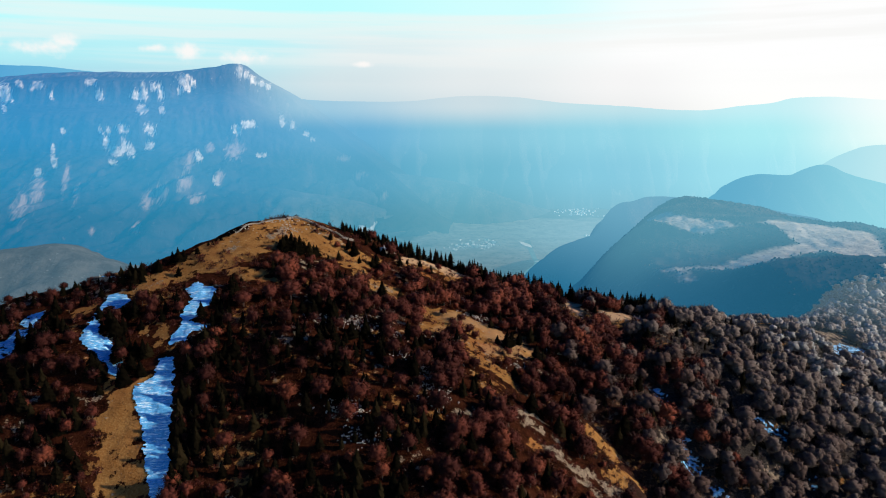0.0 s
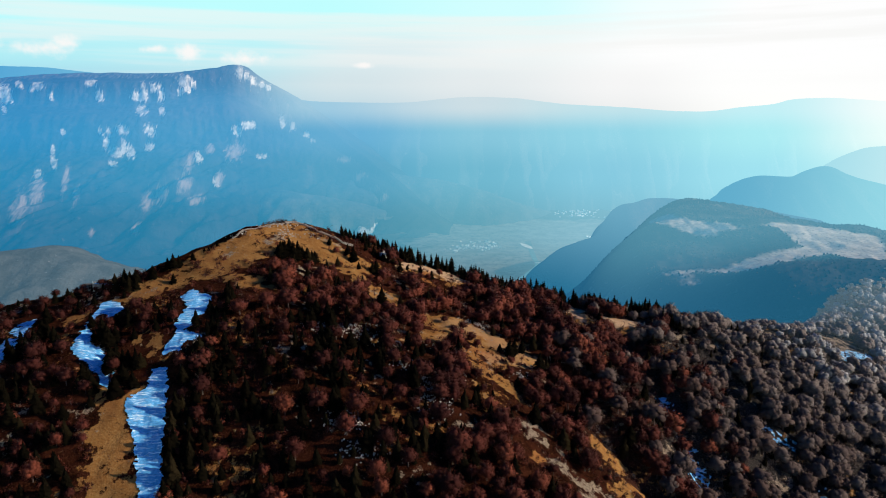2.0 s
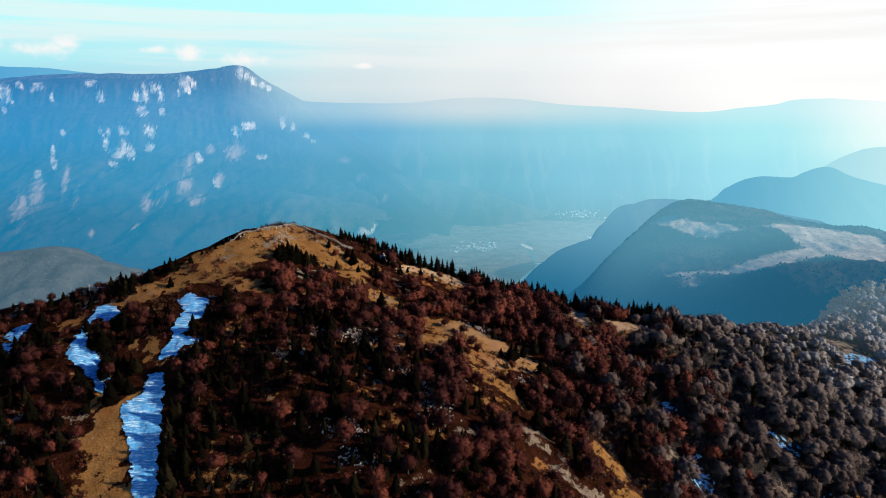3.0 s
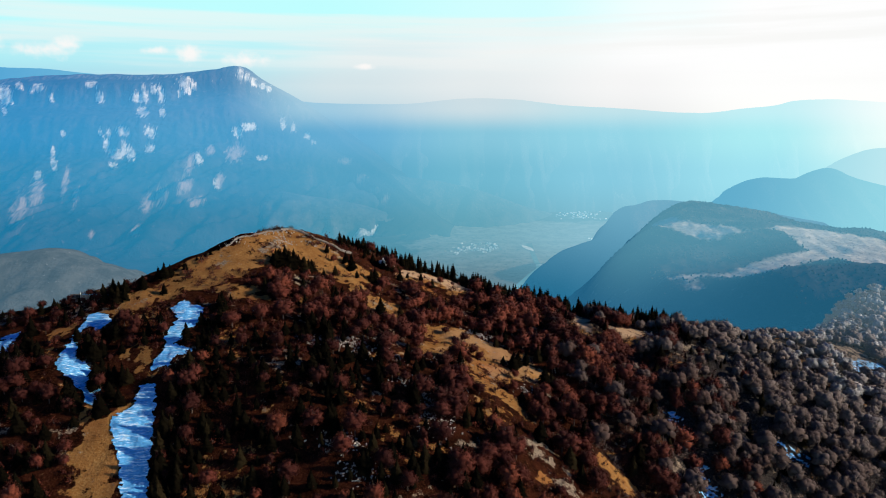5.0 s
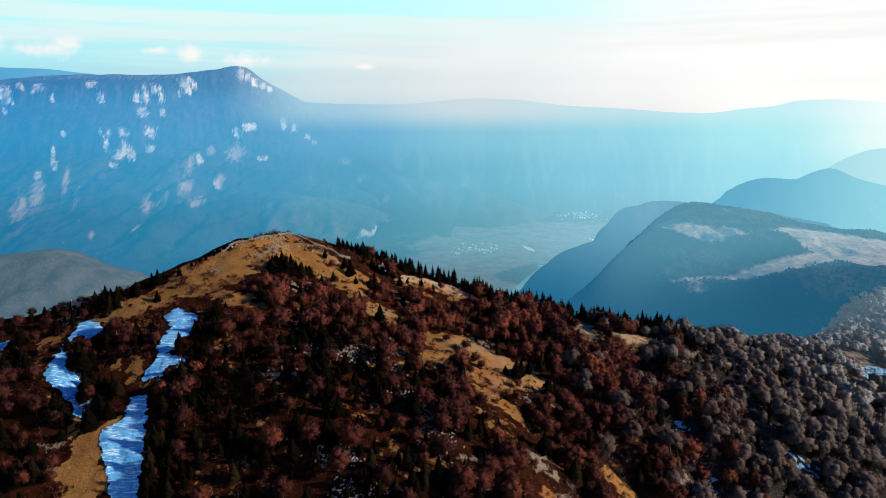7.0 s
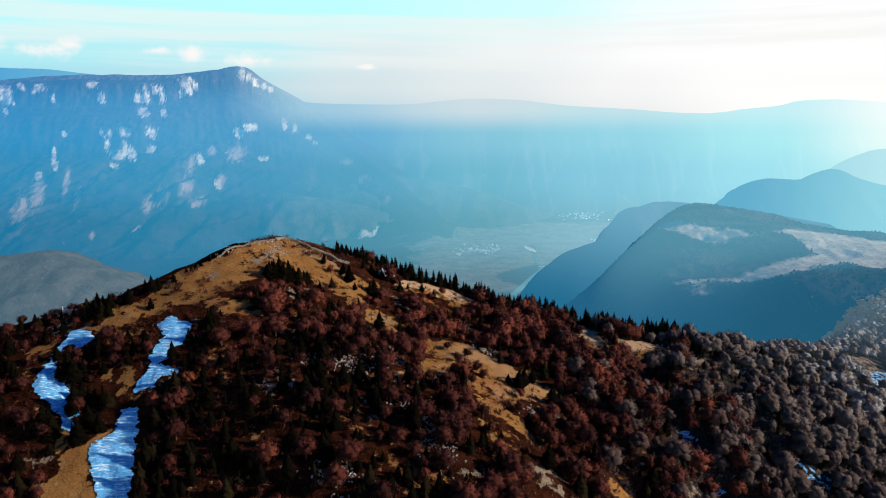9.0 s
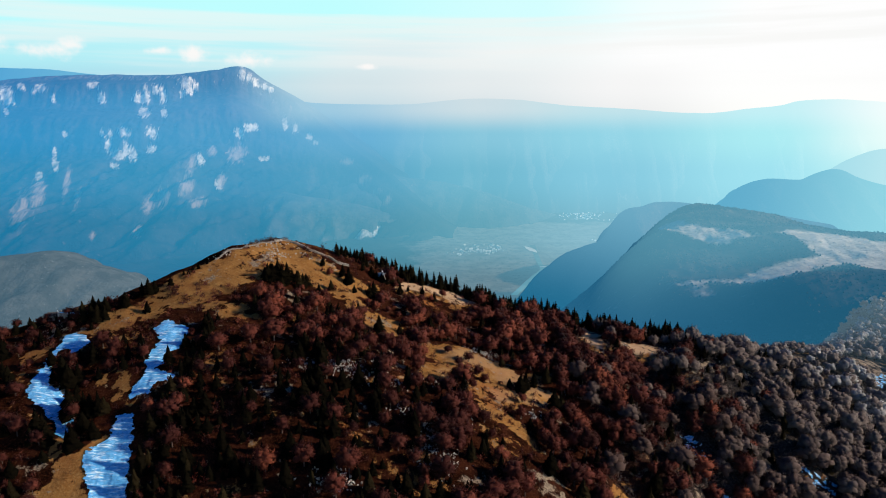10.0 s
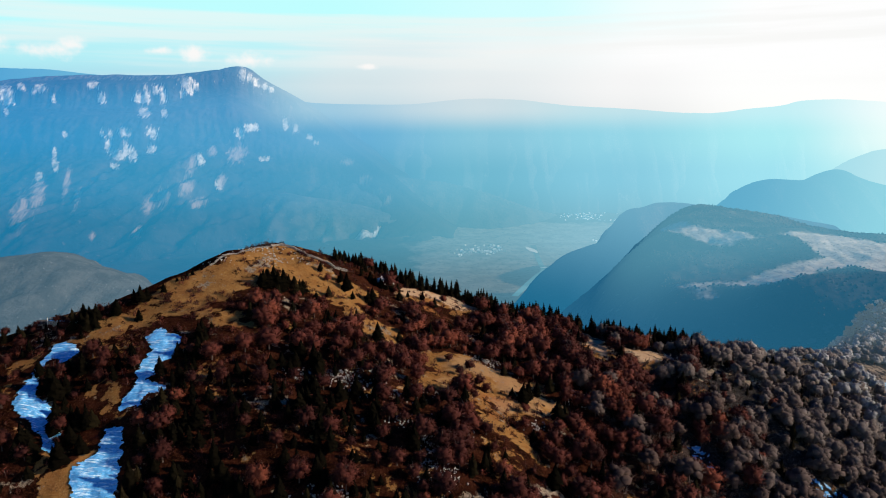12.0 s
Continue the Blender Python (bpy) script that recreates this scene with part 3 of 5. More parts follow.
STONY = {
    "spur": [(30, 264), (37, 269), (42, 266), (47, 261), (53, 258), (59, 255), (67, 254), (73, 251), (74, 246), (65, 241), (63, 245), (54, 244), (51, 249), (46, 254), (40, 256), (32, 257)],
    "east_stones": [(105, 295), (116, 304), (120, 301), (112, 289), (105, 289)],
    "gully_stones": [(153, 329), (165, 330), (166, 323), (154, 319), (145, 319)],
    "low_stones": [(165, 302), (182, 313), (187, 309), (178, 301), (167, 297)],
    "ledge": [(138, 389), (160, 400), (178, 400), (191, 397), (176, 388), (162, 387), (138, 380)],
    "frosty_step": [(222, 441), (243, 438), (230, 429), (213, 425)],
    "terrace_stones": [(260, 448), (301, 493), (321, 496), (341, 491), (311, 461), (290, 452), (278, 450)],
    "top": [(-101, 347), (-99, 355), (-98, 366), (-93, 373), (-92, 363), (-96, 352)],
}
SNOW = {
    "run": [(-122, 256), (-116, 256), (-114, 252), (-111, 244), (-110, 239), (-108, 233), (-106, 226), (-104, 219), (-100, 209), (-99, 203), (-106, 204), (-109, 210), (-111, 213), (-114, 219), (-117, 225), (-120, 230), (-124, 235), (-127, 240), (-125, 244), (-122, 247), (-121, 251)],
    "upper_run": [(-124, 303), (-122, 305), (-117, 301), (-111, 300), (-109, 289), (-110, 286), (-113, 284), (-112, 278), (-114, 274), (-106, 272), (-106, 270), (-112, 267), (-113, 263), (-120, 262), (-121, 266), (-119, 270), (-119, 275), (-121, 278), (-121, 284), (-120, 291), (-126, 298)],
    "bend": [(-163, 297), (-158, 298), (-151, 294), (-149, 290), (-152, 287), (-154, 285), (-159, 288), (-159, 284), (-158, 277), (-155, 272), (-152, 267), (-147, 265), (-142, 261), (-138, 258), (-136, 251), (-135, 245), (-140, 247), (-143, 252), (-148, 255), (-152, 258), (-156, 259), (-161, 264), (-160, 267), (-160, 273), (-163, 286), (-162, 289)],
    "west": [(-196, 285), (-193, 287), (-190, 290), (-186, 280), (-187, 273), (-184, 271), (-186, 267), (-186, 263), (-187, 258), (-189, 256), (-194, 254), (-201, 265), (-197, 266), (-196, 270), (-195, 273), (-194, 278), (-198, 280)],
    "terrace": [(289, 450), (321, 475), (339, 478), (332, 460), (301, 442), (286, 439)],
    "gully": [(115, 331), (121, 334), (124, 329), (126, 326), (126, 320), (122, 321), (120, 325), (117, 326)],
    "gully_foot": [(126, 309), (133, 307), (130, 303), (133, 300), (135, 296), (133, 293), (121, 286), (120, 290), (126, 300)],
    "gully_end": [(135, 289), (141, 287), (143, 283), (142, 282), (135, 282)],
    "lower_gully": [(176, 338), (184, 337), (193, 335), (200, 334), (196, 329), (188, 331), (183, 334), (176, 335)],
    "gully_tail": [(200, 314), (205, 313), (203, 307), (199, 307)],
}


def hill_cover(x, y):
    c = np.zeros((len(x), 4))
    c[:, 0] = (zone(MEADOWS, x, y, 4.0) | zone(WIDE_MEADOWS, x, y + 6, 4.0)) * 0.72 + 0.34 * smooth(-0.1, 0.7, waves(x, y, 60, 31, 3))
    c[:, 1] = zone(STONY, x, y, 3.0) * 0.52 + 0.34 * smooth(0.15, 0.6, waves(x, y, 38, 33, 4))
    c[:, 3] = zone({k: MEADOWS[k] for k in ("pasture", "saddle", "crest_strip")}, x, y, 5.0) + 0.28 * zone({"clearing": MEADOWS["clearing"]}, x - 10, y, 9.0)
    c[:, 2] = 0.42 * smooth(0.2, 0.7, waves(x, y, 70, 35, 4)) + zone(SNOW, x, y, 4.0) * 0.4
    return c


ground = tagged(sheet("ground", steps((-1500, -420, 60), (-420, -280, 10), (-280, 360, 2), (360, 720, 8), (720, 1600, 40)),
                      steps((-1200, 60, 60), (60, 190, 6), (190, 500, 2), (500, 900, 8), (900, 1500, 40)), ridge, MAT_GROUND, hill_cover),
                "winter hillside with golden dry grass, russet leaf litter and frost", "hillside", kind="structure")


VIEW_E = steps((-4300, 4300, 50))
FIELDS = ((0.020, 0.018, 0.014), (0.045, 0.038, 0.028), (0.08, 0.068, 0.05))
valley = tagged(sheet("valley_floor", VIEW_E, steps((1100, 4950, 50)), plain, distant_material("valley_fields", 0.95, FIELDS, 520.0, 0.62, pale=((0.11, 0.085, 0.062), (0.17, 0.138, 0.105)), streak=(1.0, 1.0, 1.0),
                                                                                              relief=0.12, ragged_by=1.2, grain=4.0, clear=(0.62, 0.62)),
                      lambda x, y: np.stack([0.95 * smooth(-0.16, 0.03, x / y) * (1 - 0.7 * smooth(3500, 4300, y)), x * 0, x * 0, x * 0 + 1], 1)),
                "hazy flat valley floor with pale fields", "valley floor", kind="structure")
PASTURES = {
    "field": [(432, 1199), (426, 1128), (431, 1090), (450, 1073), (481, 1042), (465, 1026), (454, 1016), (444, 1006), (424, 1010), (408, 1039), (394, 1065), (376, 1096), (401, 1247), (408, 1205)],
    "road": [(457, 1027), (484, 1017), (510, 1023), (505, 1011), (481, 1012), (452, 1015)],
    "plain": [(506, 1018), (557, 1030), (597, 1019), (620, 984), (668, 966), (613, 848), (532, 796), (552, 871), (546, 899), (531, 917), (532, 940), (531, 955), (536, 989), (521, 1004)],
    "band": [(303, 896), (318, 883), (356, 879), (389, 867), (428, 886), (479, 908), (524, 919), (548, 904), (556, 878), (505, 870), (471, 850), (420, 796), (399, 810), (386, 842), (366, 865), (333, 861), (306, 870)],
    "low": [(316, 857), (334, 852), (347, 843), (355, 831), (332, 835), (316, 849)],
}


def side_cover(x, y):
    """Pasture with soft, straggling edges."""
    c = np.zeros((len(x), 4))
    for k in range(18):
        a, r = k * 2.4, 0.3 + k / 12.0
        c[:, 0] += zone(PASTURES, x + 7 * r * math.cos(a), y + 9 * r * math.sin(a), 9.0, 121) / 18.0
    c[:, 0] *= 1.05 + 0.3 * waves(x, y, 70, 123, 3)
    return c


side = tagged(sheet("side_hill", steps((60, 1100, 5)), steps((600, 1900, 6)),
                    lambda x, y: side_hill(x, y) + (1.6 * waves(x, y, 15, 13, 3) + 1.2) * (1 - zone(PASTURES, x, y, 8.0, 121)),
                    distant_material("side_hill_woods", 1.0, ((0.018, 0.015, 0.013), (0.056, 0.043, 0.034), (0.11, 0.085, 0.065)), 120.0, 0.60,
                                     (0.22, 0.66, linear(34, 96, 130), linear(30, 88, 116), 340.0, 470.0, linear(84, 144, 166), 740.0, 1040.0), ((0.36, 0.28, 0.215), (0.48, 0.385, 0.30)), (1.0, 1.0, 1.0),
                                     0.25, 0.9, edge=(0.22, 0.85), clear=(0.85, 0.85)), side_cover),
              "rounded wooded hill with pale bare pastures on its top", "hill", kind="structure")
# haze colours that the hills emit, and the share of surface kept
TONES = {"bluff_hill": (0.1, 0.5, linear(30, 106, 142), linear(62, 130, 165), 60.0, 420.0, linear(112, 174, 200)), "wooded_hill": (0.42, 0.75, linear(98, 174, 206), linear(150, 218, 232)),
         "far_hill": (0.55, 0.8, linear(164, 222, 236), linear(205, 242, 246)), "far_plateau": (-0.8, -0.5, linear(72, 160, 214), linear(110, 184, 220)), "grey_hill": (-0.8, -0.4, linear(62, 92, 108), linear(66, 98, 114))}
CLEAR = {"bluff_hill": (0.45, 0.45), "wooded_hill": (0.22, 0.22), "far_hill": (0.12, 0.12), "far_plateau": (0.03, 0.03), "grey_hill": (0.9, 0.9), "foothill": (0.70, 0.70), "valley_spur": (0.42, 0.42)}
SCAR = {"scar": [(-551, 3350), (-484, 3413), (-410, 3443), (-378, 3528), (-354, 3543), (-355, 3487), (-405, 3397), (-477, 3355)]}


def scar_cover(x, y):
    c = np.zeros((len(x), 4))
    c[:, 0] = zone(SCAR, x, y, 14.0, 131) * 0.9
    return c


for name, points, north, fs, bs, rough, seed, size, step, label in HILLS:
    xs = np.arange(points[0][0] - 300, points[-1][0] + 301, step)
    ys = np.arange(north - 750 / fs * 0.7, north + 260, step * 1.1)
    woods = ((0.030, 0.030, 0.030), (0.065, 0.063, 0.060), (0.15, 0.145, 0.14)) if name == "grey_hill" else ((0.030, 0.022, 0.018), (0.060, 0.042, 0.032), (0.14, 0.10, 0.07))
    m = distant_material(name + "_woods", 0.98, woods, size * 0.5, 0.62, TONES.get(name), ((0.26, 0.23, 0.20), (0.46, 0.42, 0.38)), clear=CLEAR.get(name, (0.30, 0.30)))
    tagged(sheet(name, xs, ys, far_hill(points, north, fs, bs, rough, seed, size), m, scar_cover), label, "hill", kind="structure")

# rock walls on the mountain: slope east, slope up, half width, half height, in thousandths
HIGH_CLIFFS = [(-674, 30, 9, 13), (-664, 22, 4, 7), (-677, 7, 3, 6), (-649, 44, 5, 5), (-620, 41, 9, 5), (-631, 37, 4, 7), (-602, 27, 4, 7), (-528, 27, 5, 7), (-539, 46, 7, 4),
               (-473, 29, 5, 9), (-459, 33, 4, 15), (-464, 5, 9, 7), (-467, 25, 11, 4), (-434, 31, 6, 17), (-434, 5, 4, 7), (-445, 39, 3, 7), (-395, 49, 9, 7), (-391, 37, 6, 7),
               (-404, 32, 4, 5), (-383, 44, 4, 6), (-311, 62, 4, 9), (-300, 56, 4, 8), (-290, 49, 5, 6), (-278, 44, 4, 4), (-268, 39, 4, 3)]
LOW_CLIFFS = [(-590, -27, 4, 5), (-610, -57, 3, 11), (-611, -75, 4, 11), (-638, -93, 5, 8), (-532, -25, 3, 7), (-520, -27, 3, 11), (-525, -44, 4, 11), (-513, -59, 9, 7), (-517, -76, 7, 5),
              (-499, -50, 4, 13), (-489, -57, 7, 11), (-498, -24, 7, 6), (-455, -25, 11, 10), (-459, -50, 8, 7), (-321, -25, 6, 8), (-303, -18, 8, 5), (-294, -16, 4, 6), (-249, -12, 3, 13),
              (-234, -19, 4, 6), (-212, -31, 4, 4), (-204, -40, 4, 3), (-285, -65, 9, 3), (-383, -66, 5, 9), (-358, -106, 4, 7), (-39, -31, 4, 4)]
# bare earthy ribs below the walls, sunlit crests painted into their colour
RIBS = [(-674, -147, 16, 37), (-643, -120, 13, 33), (-596, -102, 7, 28), (-581, -124, 7, 20), (-565, -185, 7, 9), (-470, -137, 13, 19), (-446, -124, 11, 20), (-409, -110, 14, 17), (-393, -133, 13, 11),
        (-354, -101, 9, 17), (-364, -53, 9, 11), (-325, -57, 18, 19), (-492, -179, 9, 14), (-397, -75, 9, 19), (-155, -70, 13, 7), (-131, -97, 13, 9), (-109, -115, 11, 7), (-94, -130, 7, 13)]


def cliff_cover(x, y):
    c = np.zeros((len(x), 4))
    u, v = 1000 * x / y, 1000 * cliff_mountain(x, y) / y
    below = curve(x, PEAK_X, PEAK_Z) - cliff_mountain(x, y)
    c[:, 0] = 0.30 * smooth(60, 75, below) * smooth(170, 110, below) * smooth(-900, -1200, x)
    c[:, 1] = 0.40 * smooth(60, 25, below) * smooth(-1500, -1900, x)
    for k, (cu, cv, a, b) in enumerate(HIGH_CLIFFS + LOW_CLIFFS):
        c[:, 0] = np.maximum(c[:, 0], 1.17 - 0.06 * (k * 7 % 4) - 0.62 * (np.abs((u - cu) / (a + 1.5)) ** 3 + np.abs((v - cv) / (b + 1.5)) ** 3) ** (1 / 3))
    for cu, cv, a, b in RIBS:
        lean = (v - cv) * 0.30
        c[:, 1] = np.maximum(c[:, 1], 0.80 * np.exp(-((u - cu - lean) / a) ** 2 - ((v - cv) / b) ** 2))
    return c


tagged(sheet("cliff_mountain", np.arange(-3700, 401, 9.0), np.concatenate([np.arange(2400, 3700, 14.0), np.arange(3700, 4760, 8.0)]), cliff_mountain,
             distant_material("mountain_face", 0.97, ((0.018, 0.014, 0.012), (0.044, 0.030, 0.024), (0.075, 0.048, 0.036)), 150.0, 0.60, pale=((0.40, 0.325, 0.24), (0.70, 0.59, 0.45)), streak=(1.0, 0.16, 0.13), ragged_by=1.7, lit_ridges=0.30, grain=13.0, relief=0.4, clear=(0.48, 0.70), clear_from=(450.0, 900.0), veiled=(-0.36, -0.12)), cliff_cover),
       "long table mountain with pale limestone cliffs, blue haze in its colour", "mountain", kind="structure")
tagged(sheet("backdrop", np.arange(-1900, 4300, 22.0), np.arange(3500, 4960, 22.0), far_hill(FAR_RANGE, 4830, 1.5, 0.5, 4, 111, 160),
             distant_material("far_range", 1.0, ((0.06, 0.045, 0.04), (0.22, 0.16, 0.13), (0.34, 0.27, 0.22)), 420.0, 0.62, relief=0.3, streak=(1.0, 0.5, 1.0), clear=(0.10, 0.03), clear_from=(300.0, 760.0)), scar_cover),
       "far mountain range dissolving into painted bright haze", "mountain range", kind="structure")

# ---------------------------------------------------------------- trees
def tube(path, radii, sides):
    """Vertices and triangles of a tapered round stem."""
    path = np.asarray(path, float)
    vs, fs = [], []
    for k, (c, r) in enumerate(zip(path, radii)):
        a = np.arange(sides) * 2 * math.pi / sides
        vs.append(np.stack([c[0] + r * np.cos(a), c[1] + r * np.sin(a), np.full(sides, c[2])], 1))
        if k:
            for s in range(sides):
                i, j = (k - 1) * sides + s, (k - 1) * sides + (s + 1) % sides
                fs += [(i, j, j + sides), (i, j + sides, i + sides)]
    return np.concatenate(vs), np.array(fs)


def joined(pieces):
    vs, fs, n = [], [], 0
    for v, f in pieces:
        vs.append(v)
        fs.append(np.asarray(f) + n)
        n += len(v)
    return np.concatenate(vs), np.concatenate(fs)


def ball_shape(subdivisions):
    bm = bmesh.new()
    bmesh.ops.create_icosphere(bm, subdivisions=subdivisions, radius=1.0)
    v, f = np.array([p.co[:] for p in bm.verts]), np.array([[q.index for q in p.verts] for p in bm.faces])
    bm.free()
    return v, f


BALL, LUMP = ball_shape(2), ball_shape(1)


def bare_tree_shape(seed, twigs, height=9.5, spread=3.7, width=0.15, lump=0.56):
    """Stem with limbs, and a rounded crown of fine twigs."""
    r = np.random.RandomState(seed)
    stem = [tube([(0, 0, -0.6), (0.1, 0, height * 0.3), (r.uniform(-.3, .3), r.uniform(-.3, .3), height * 0.72)], (0.24, 0.18, 0.06), 6)]
    lean = r.uniform(-0.3, 0.3, 2)
    for k in range(5):
        a, h0 = k * 2.4 + r.uniform(-.4, .4), height * r.uniform(0.22, 0.5)
        reach, rise = spread * r.uniform(0.55, 0.85), height * r.uniform(0.25, 0.42)
        mid = (math.cos(a) * reach * 0.4, math.sin(a) * reach * 0.4, h0 + rise * 0.6)
        stem.append(tube([(0, 0, h0), mid, (math.cos(a) * reach, math.sin(a) * reach, h0 + rise)], (0.11, 0.07, 0.02), 3))
    # boughs that end in rounded clumps, each a fuzz of fine twigs over a solid ball added to block light
    ball_v, ball_f = BALL
    middle, radii = np.array([lean[0], lean[1], height * 0.42]), np.array([spread, spread, height * 0.43])
    core = ball_v * (0.50 * r.uniform(0.6, 1.3, len(ball_v)))[:, None] * radii + middle
    many = 12
    k = np.arange(many)
    up = -0.48 + 1.45 * (k + 0.5) / many
    turn = k * 2.4 + r.uniform(-0.5, 0.5, many)
    flat = np.sqrt(np.clip(1 - up * up, 0, 1))
    out = np.stack([flat * np.cos(turn), flat * np.sin(turn), up], 1)
    middles = middle + out * radii * r.uniform(0.44, 0.66, (many, 1))
    fat = spread * r.uniform(0.34, 0.56, many)
    which = r.randint(0, many, twigs)
    d = r.normal(size=(twigs, 3)) + 0.7 * out[which]
    d /= np.linalg.norm(d, axis=1)[:, None]
    base = middles[which] + d * (fat[which] * r.uniform(0.15, 1.0, twigs) ** 0.5)[:, None] * [1, 1, 0.95]
    way = r.normal(size=(twigs, 3))
    way -= d * (way * d).sum(1)[:, None]
    way = way / (np.linalg.norm(way, axis=1)[:, None] + 1e-6) * 0.75 + d * 0.60 + [0, 0, 0.25]
    way /= np.linalg.norm(way, axis=1)[:, None]
    side = np.cross(way, d + r.normal(scale=0.30, size=(twigs, 3)))
    side /= np.linalg.norm(side, axis=1)[:, None] + 1e-6
    length, w = r.uniform(0.5, 1.25, twigs)[:, None], r.uniform(0.6, 1.3, twigs)[:, None] * width
    v = np.stack([base - side * w, base + side * w, base + way * length], 1).reshape(-1, 3)
    # the twigs catch the light as the rounded crown does
    round_way = np.repeat(d * 0.55 + (base - middle) / radii * 0.6, 3, 0)
    normals = np.concatenate([ball_v, round_way])
    normals /= np.linalg.norm(normals, axis=1)[:, None] + 1e-6
    lump_v, lump_f = LUMP
    lumps = [(middles[i] + lump_v * (fat[i] * lump * r.uniform(0.8, 1.2, len(lump_v)))[:, None], lump_f) for i in range(many)]
    round_lumps = np.concatenate([lump_v * 0.8 + out[i] * 0.5 for i in range(many)])
    round_lumps /= np.linalg.norm(round_lumps, axis=1)[:, None] + 1e-6
    crown = joined([(core, ball_f), (v, np.arange(len(v)).reshape(-1, 3))] + lumps)
    return joined(stem), (*crown, np.concatenate([normals, round_lumps]))


def shrub_shape(seed, twigs=52, spread=4.4, height=8.0, width=0.42):
    """A low bush: short stems and a loose heap of twigs."""
    r = np.random.RandomState(seed)
    stem = tube([(0, 0, -0.6), (r.uniform(-.5, .5), r.uniform(-.5, .5), height * 0.7)], (0.3, 0.1), 3)
    d = r.normal(size=(twigs, 3))
    d[:, 2] = np.abs(d[:, 2]) + 0.1
    d /= np.linalg.norm(d, axis=1)[:, None]
    a = np.arctan2(d[:, 1], d[:, 0])
    lobes = 1 + 0.35 * np.sin(3 * a + seed) + 0.2 * np.sin(5 * a + 2 * seed)
    base = d * (lobes * r.uniform(0.2, 0.9, twigs) ** 0.6)[:, None] * [spread, spread, height]
    way = d * 0.6 + r.normal(scale=0.6, size=(twigs, 3)) + [0, 0, 0.3]
    way /= np.linalg.norm(way, axis=1)[:, None]
    side = np.cross(way, d + r.normal(scale=0.3, size=(twigs, 3)))
    side /= np.linalg.norm(side, axis=1)[:, None] + 1e-6
    w = width * r.uniform(0.6, 1.5, twigs)[:, None]
    v = np.stack([base - side * w, base + side * w, base + way * r.uniform(1.4, 3.2, twigs)[:, None]], 1).reshape(-1, 3)
    return stem, (v, np.arange(len(v)).reshape(-1, 3))


def conifer_shape(seed, tiers=12, arms=10, height=10.0, spread=3.0):
    """Stem, and whorls of drooping needled boughs that narrow to the top."""
    r = np.random.RandomState(seed)
    stem = tube([(0, 0, -0.6), (0, 0, height * 0.5), (0, 0, height * 0.98)], (0.2, 0.13, 0.02), 6)
    vs, fs = [], []
    for k in range(tiers):
        u = k / (tiers - 1)
        z, reach = height * (0.10 + 0.84 * u), spread * (1.0 - u) ** 0.8 + 0.16
        for j in range(arms):
            a = j * 2 * math.pi / arms + k * 0.7 + r.uniform(-.2, .2)
            q = reach * r.uniform(0.5, 1.3)
            ca, sa = math.cos(a), math.sin(a)
            wide = 0.36 * q + 0.20
            drop = 0.30 * q + r.uniform(0, .25)
            n = len(vs)
            vs += [(0, 0, z + height * 0.085), (ca * q * 0.6 - sa * wide, sa * q * 0.6 + ca * wide, z - drop * 0.5),
                   (ca * q * 0.6 + sa * wide, sa * q * 0.6 - ca * wide, z - drop * 0.5), (ca * q, sa * q, z - drop)]
            fs += [(n, n + 1, n + 2), (n + 1, n + 3, n + 2)]
    n = len(vs)
    vs += [(-0.12, 0, height * 0.93), (0.12, 0, height * 0.93), (0, 0, height * 1.03)]
    fs.append((n, n + 1, n + 2))
    return stem, (np.array(vs, float), np.array(fs))


def data_of(ob):
    me = ob.data
    bpy.data.objects.remove(ob)
    return me


def ground_at(x, y):
    return ridge(np.array([float(x)]), np.array([float(y)]))[0] + EYE


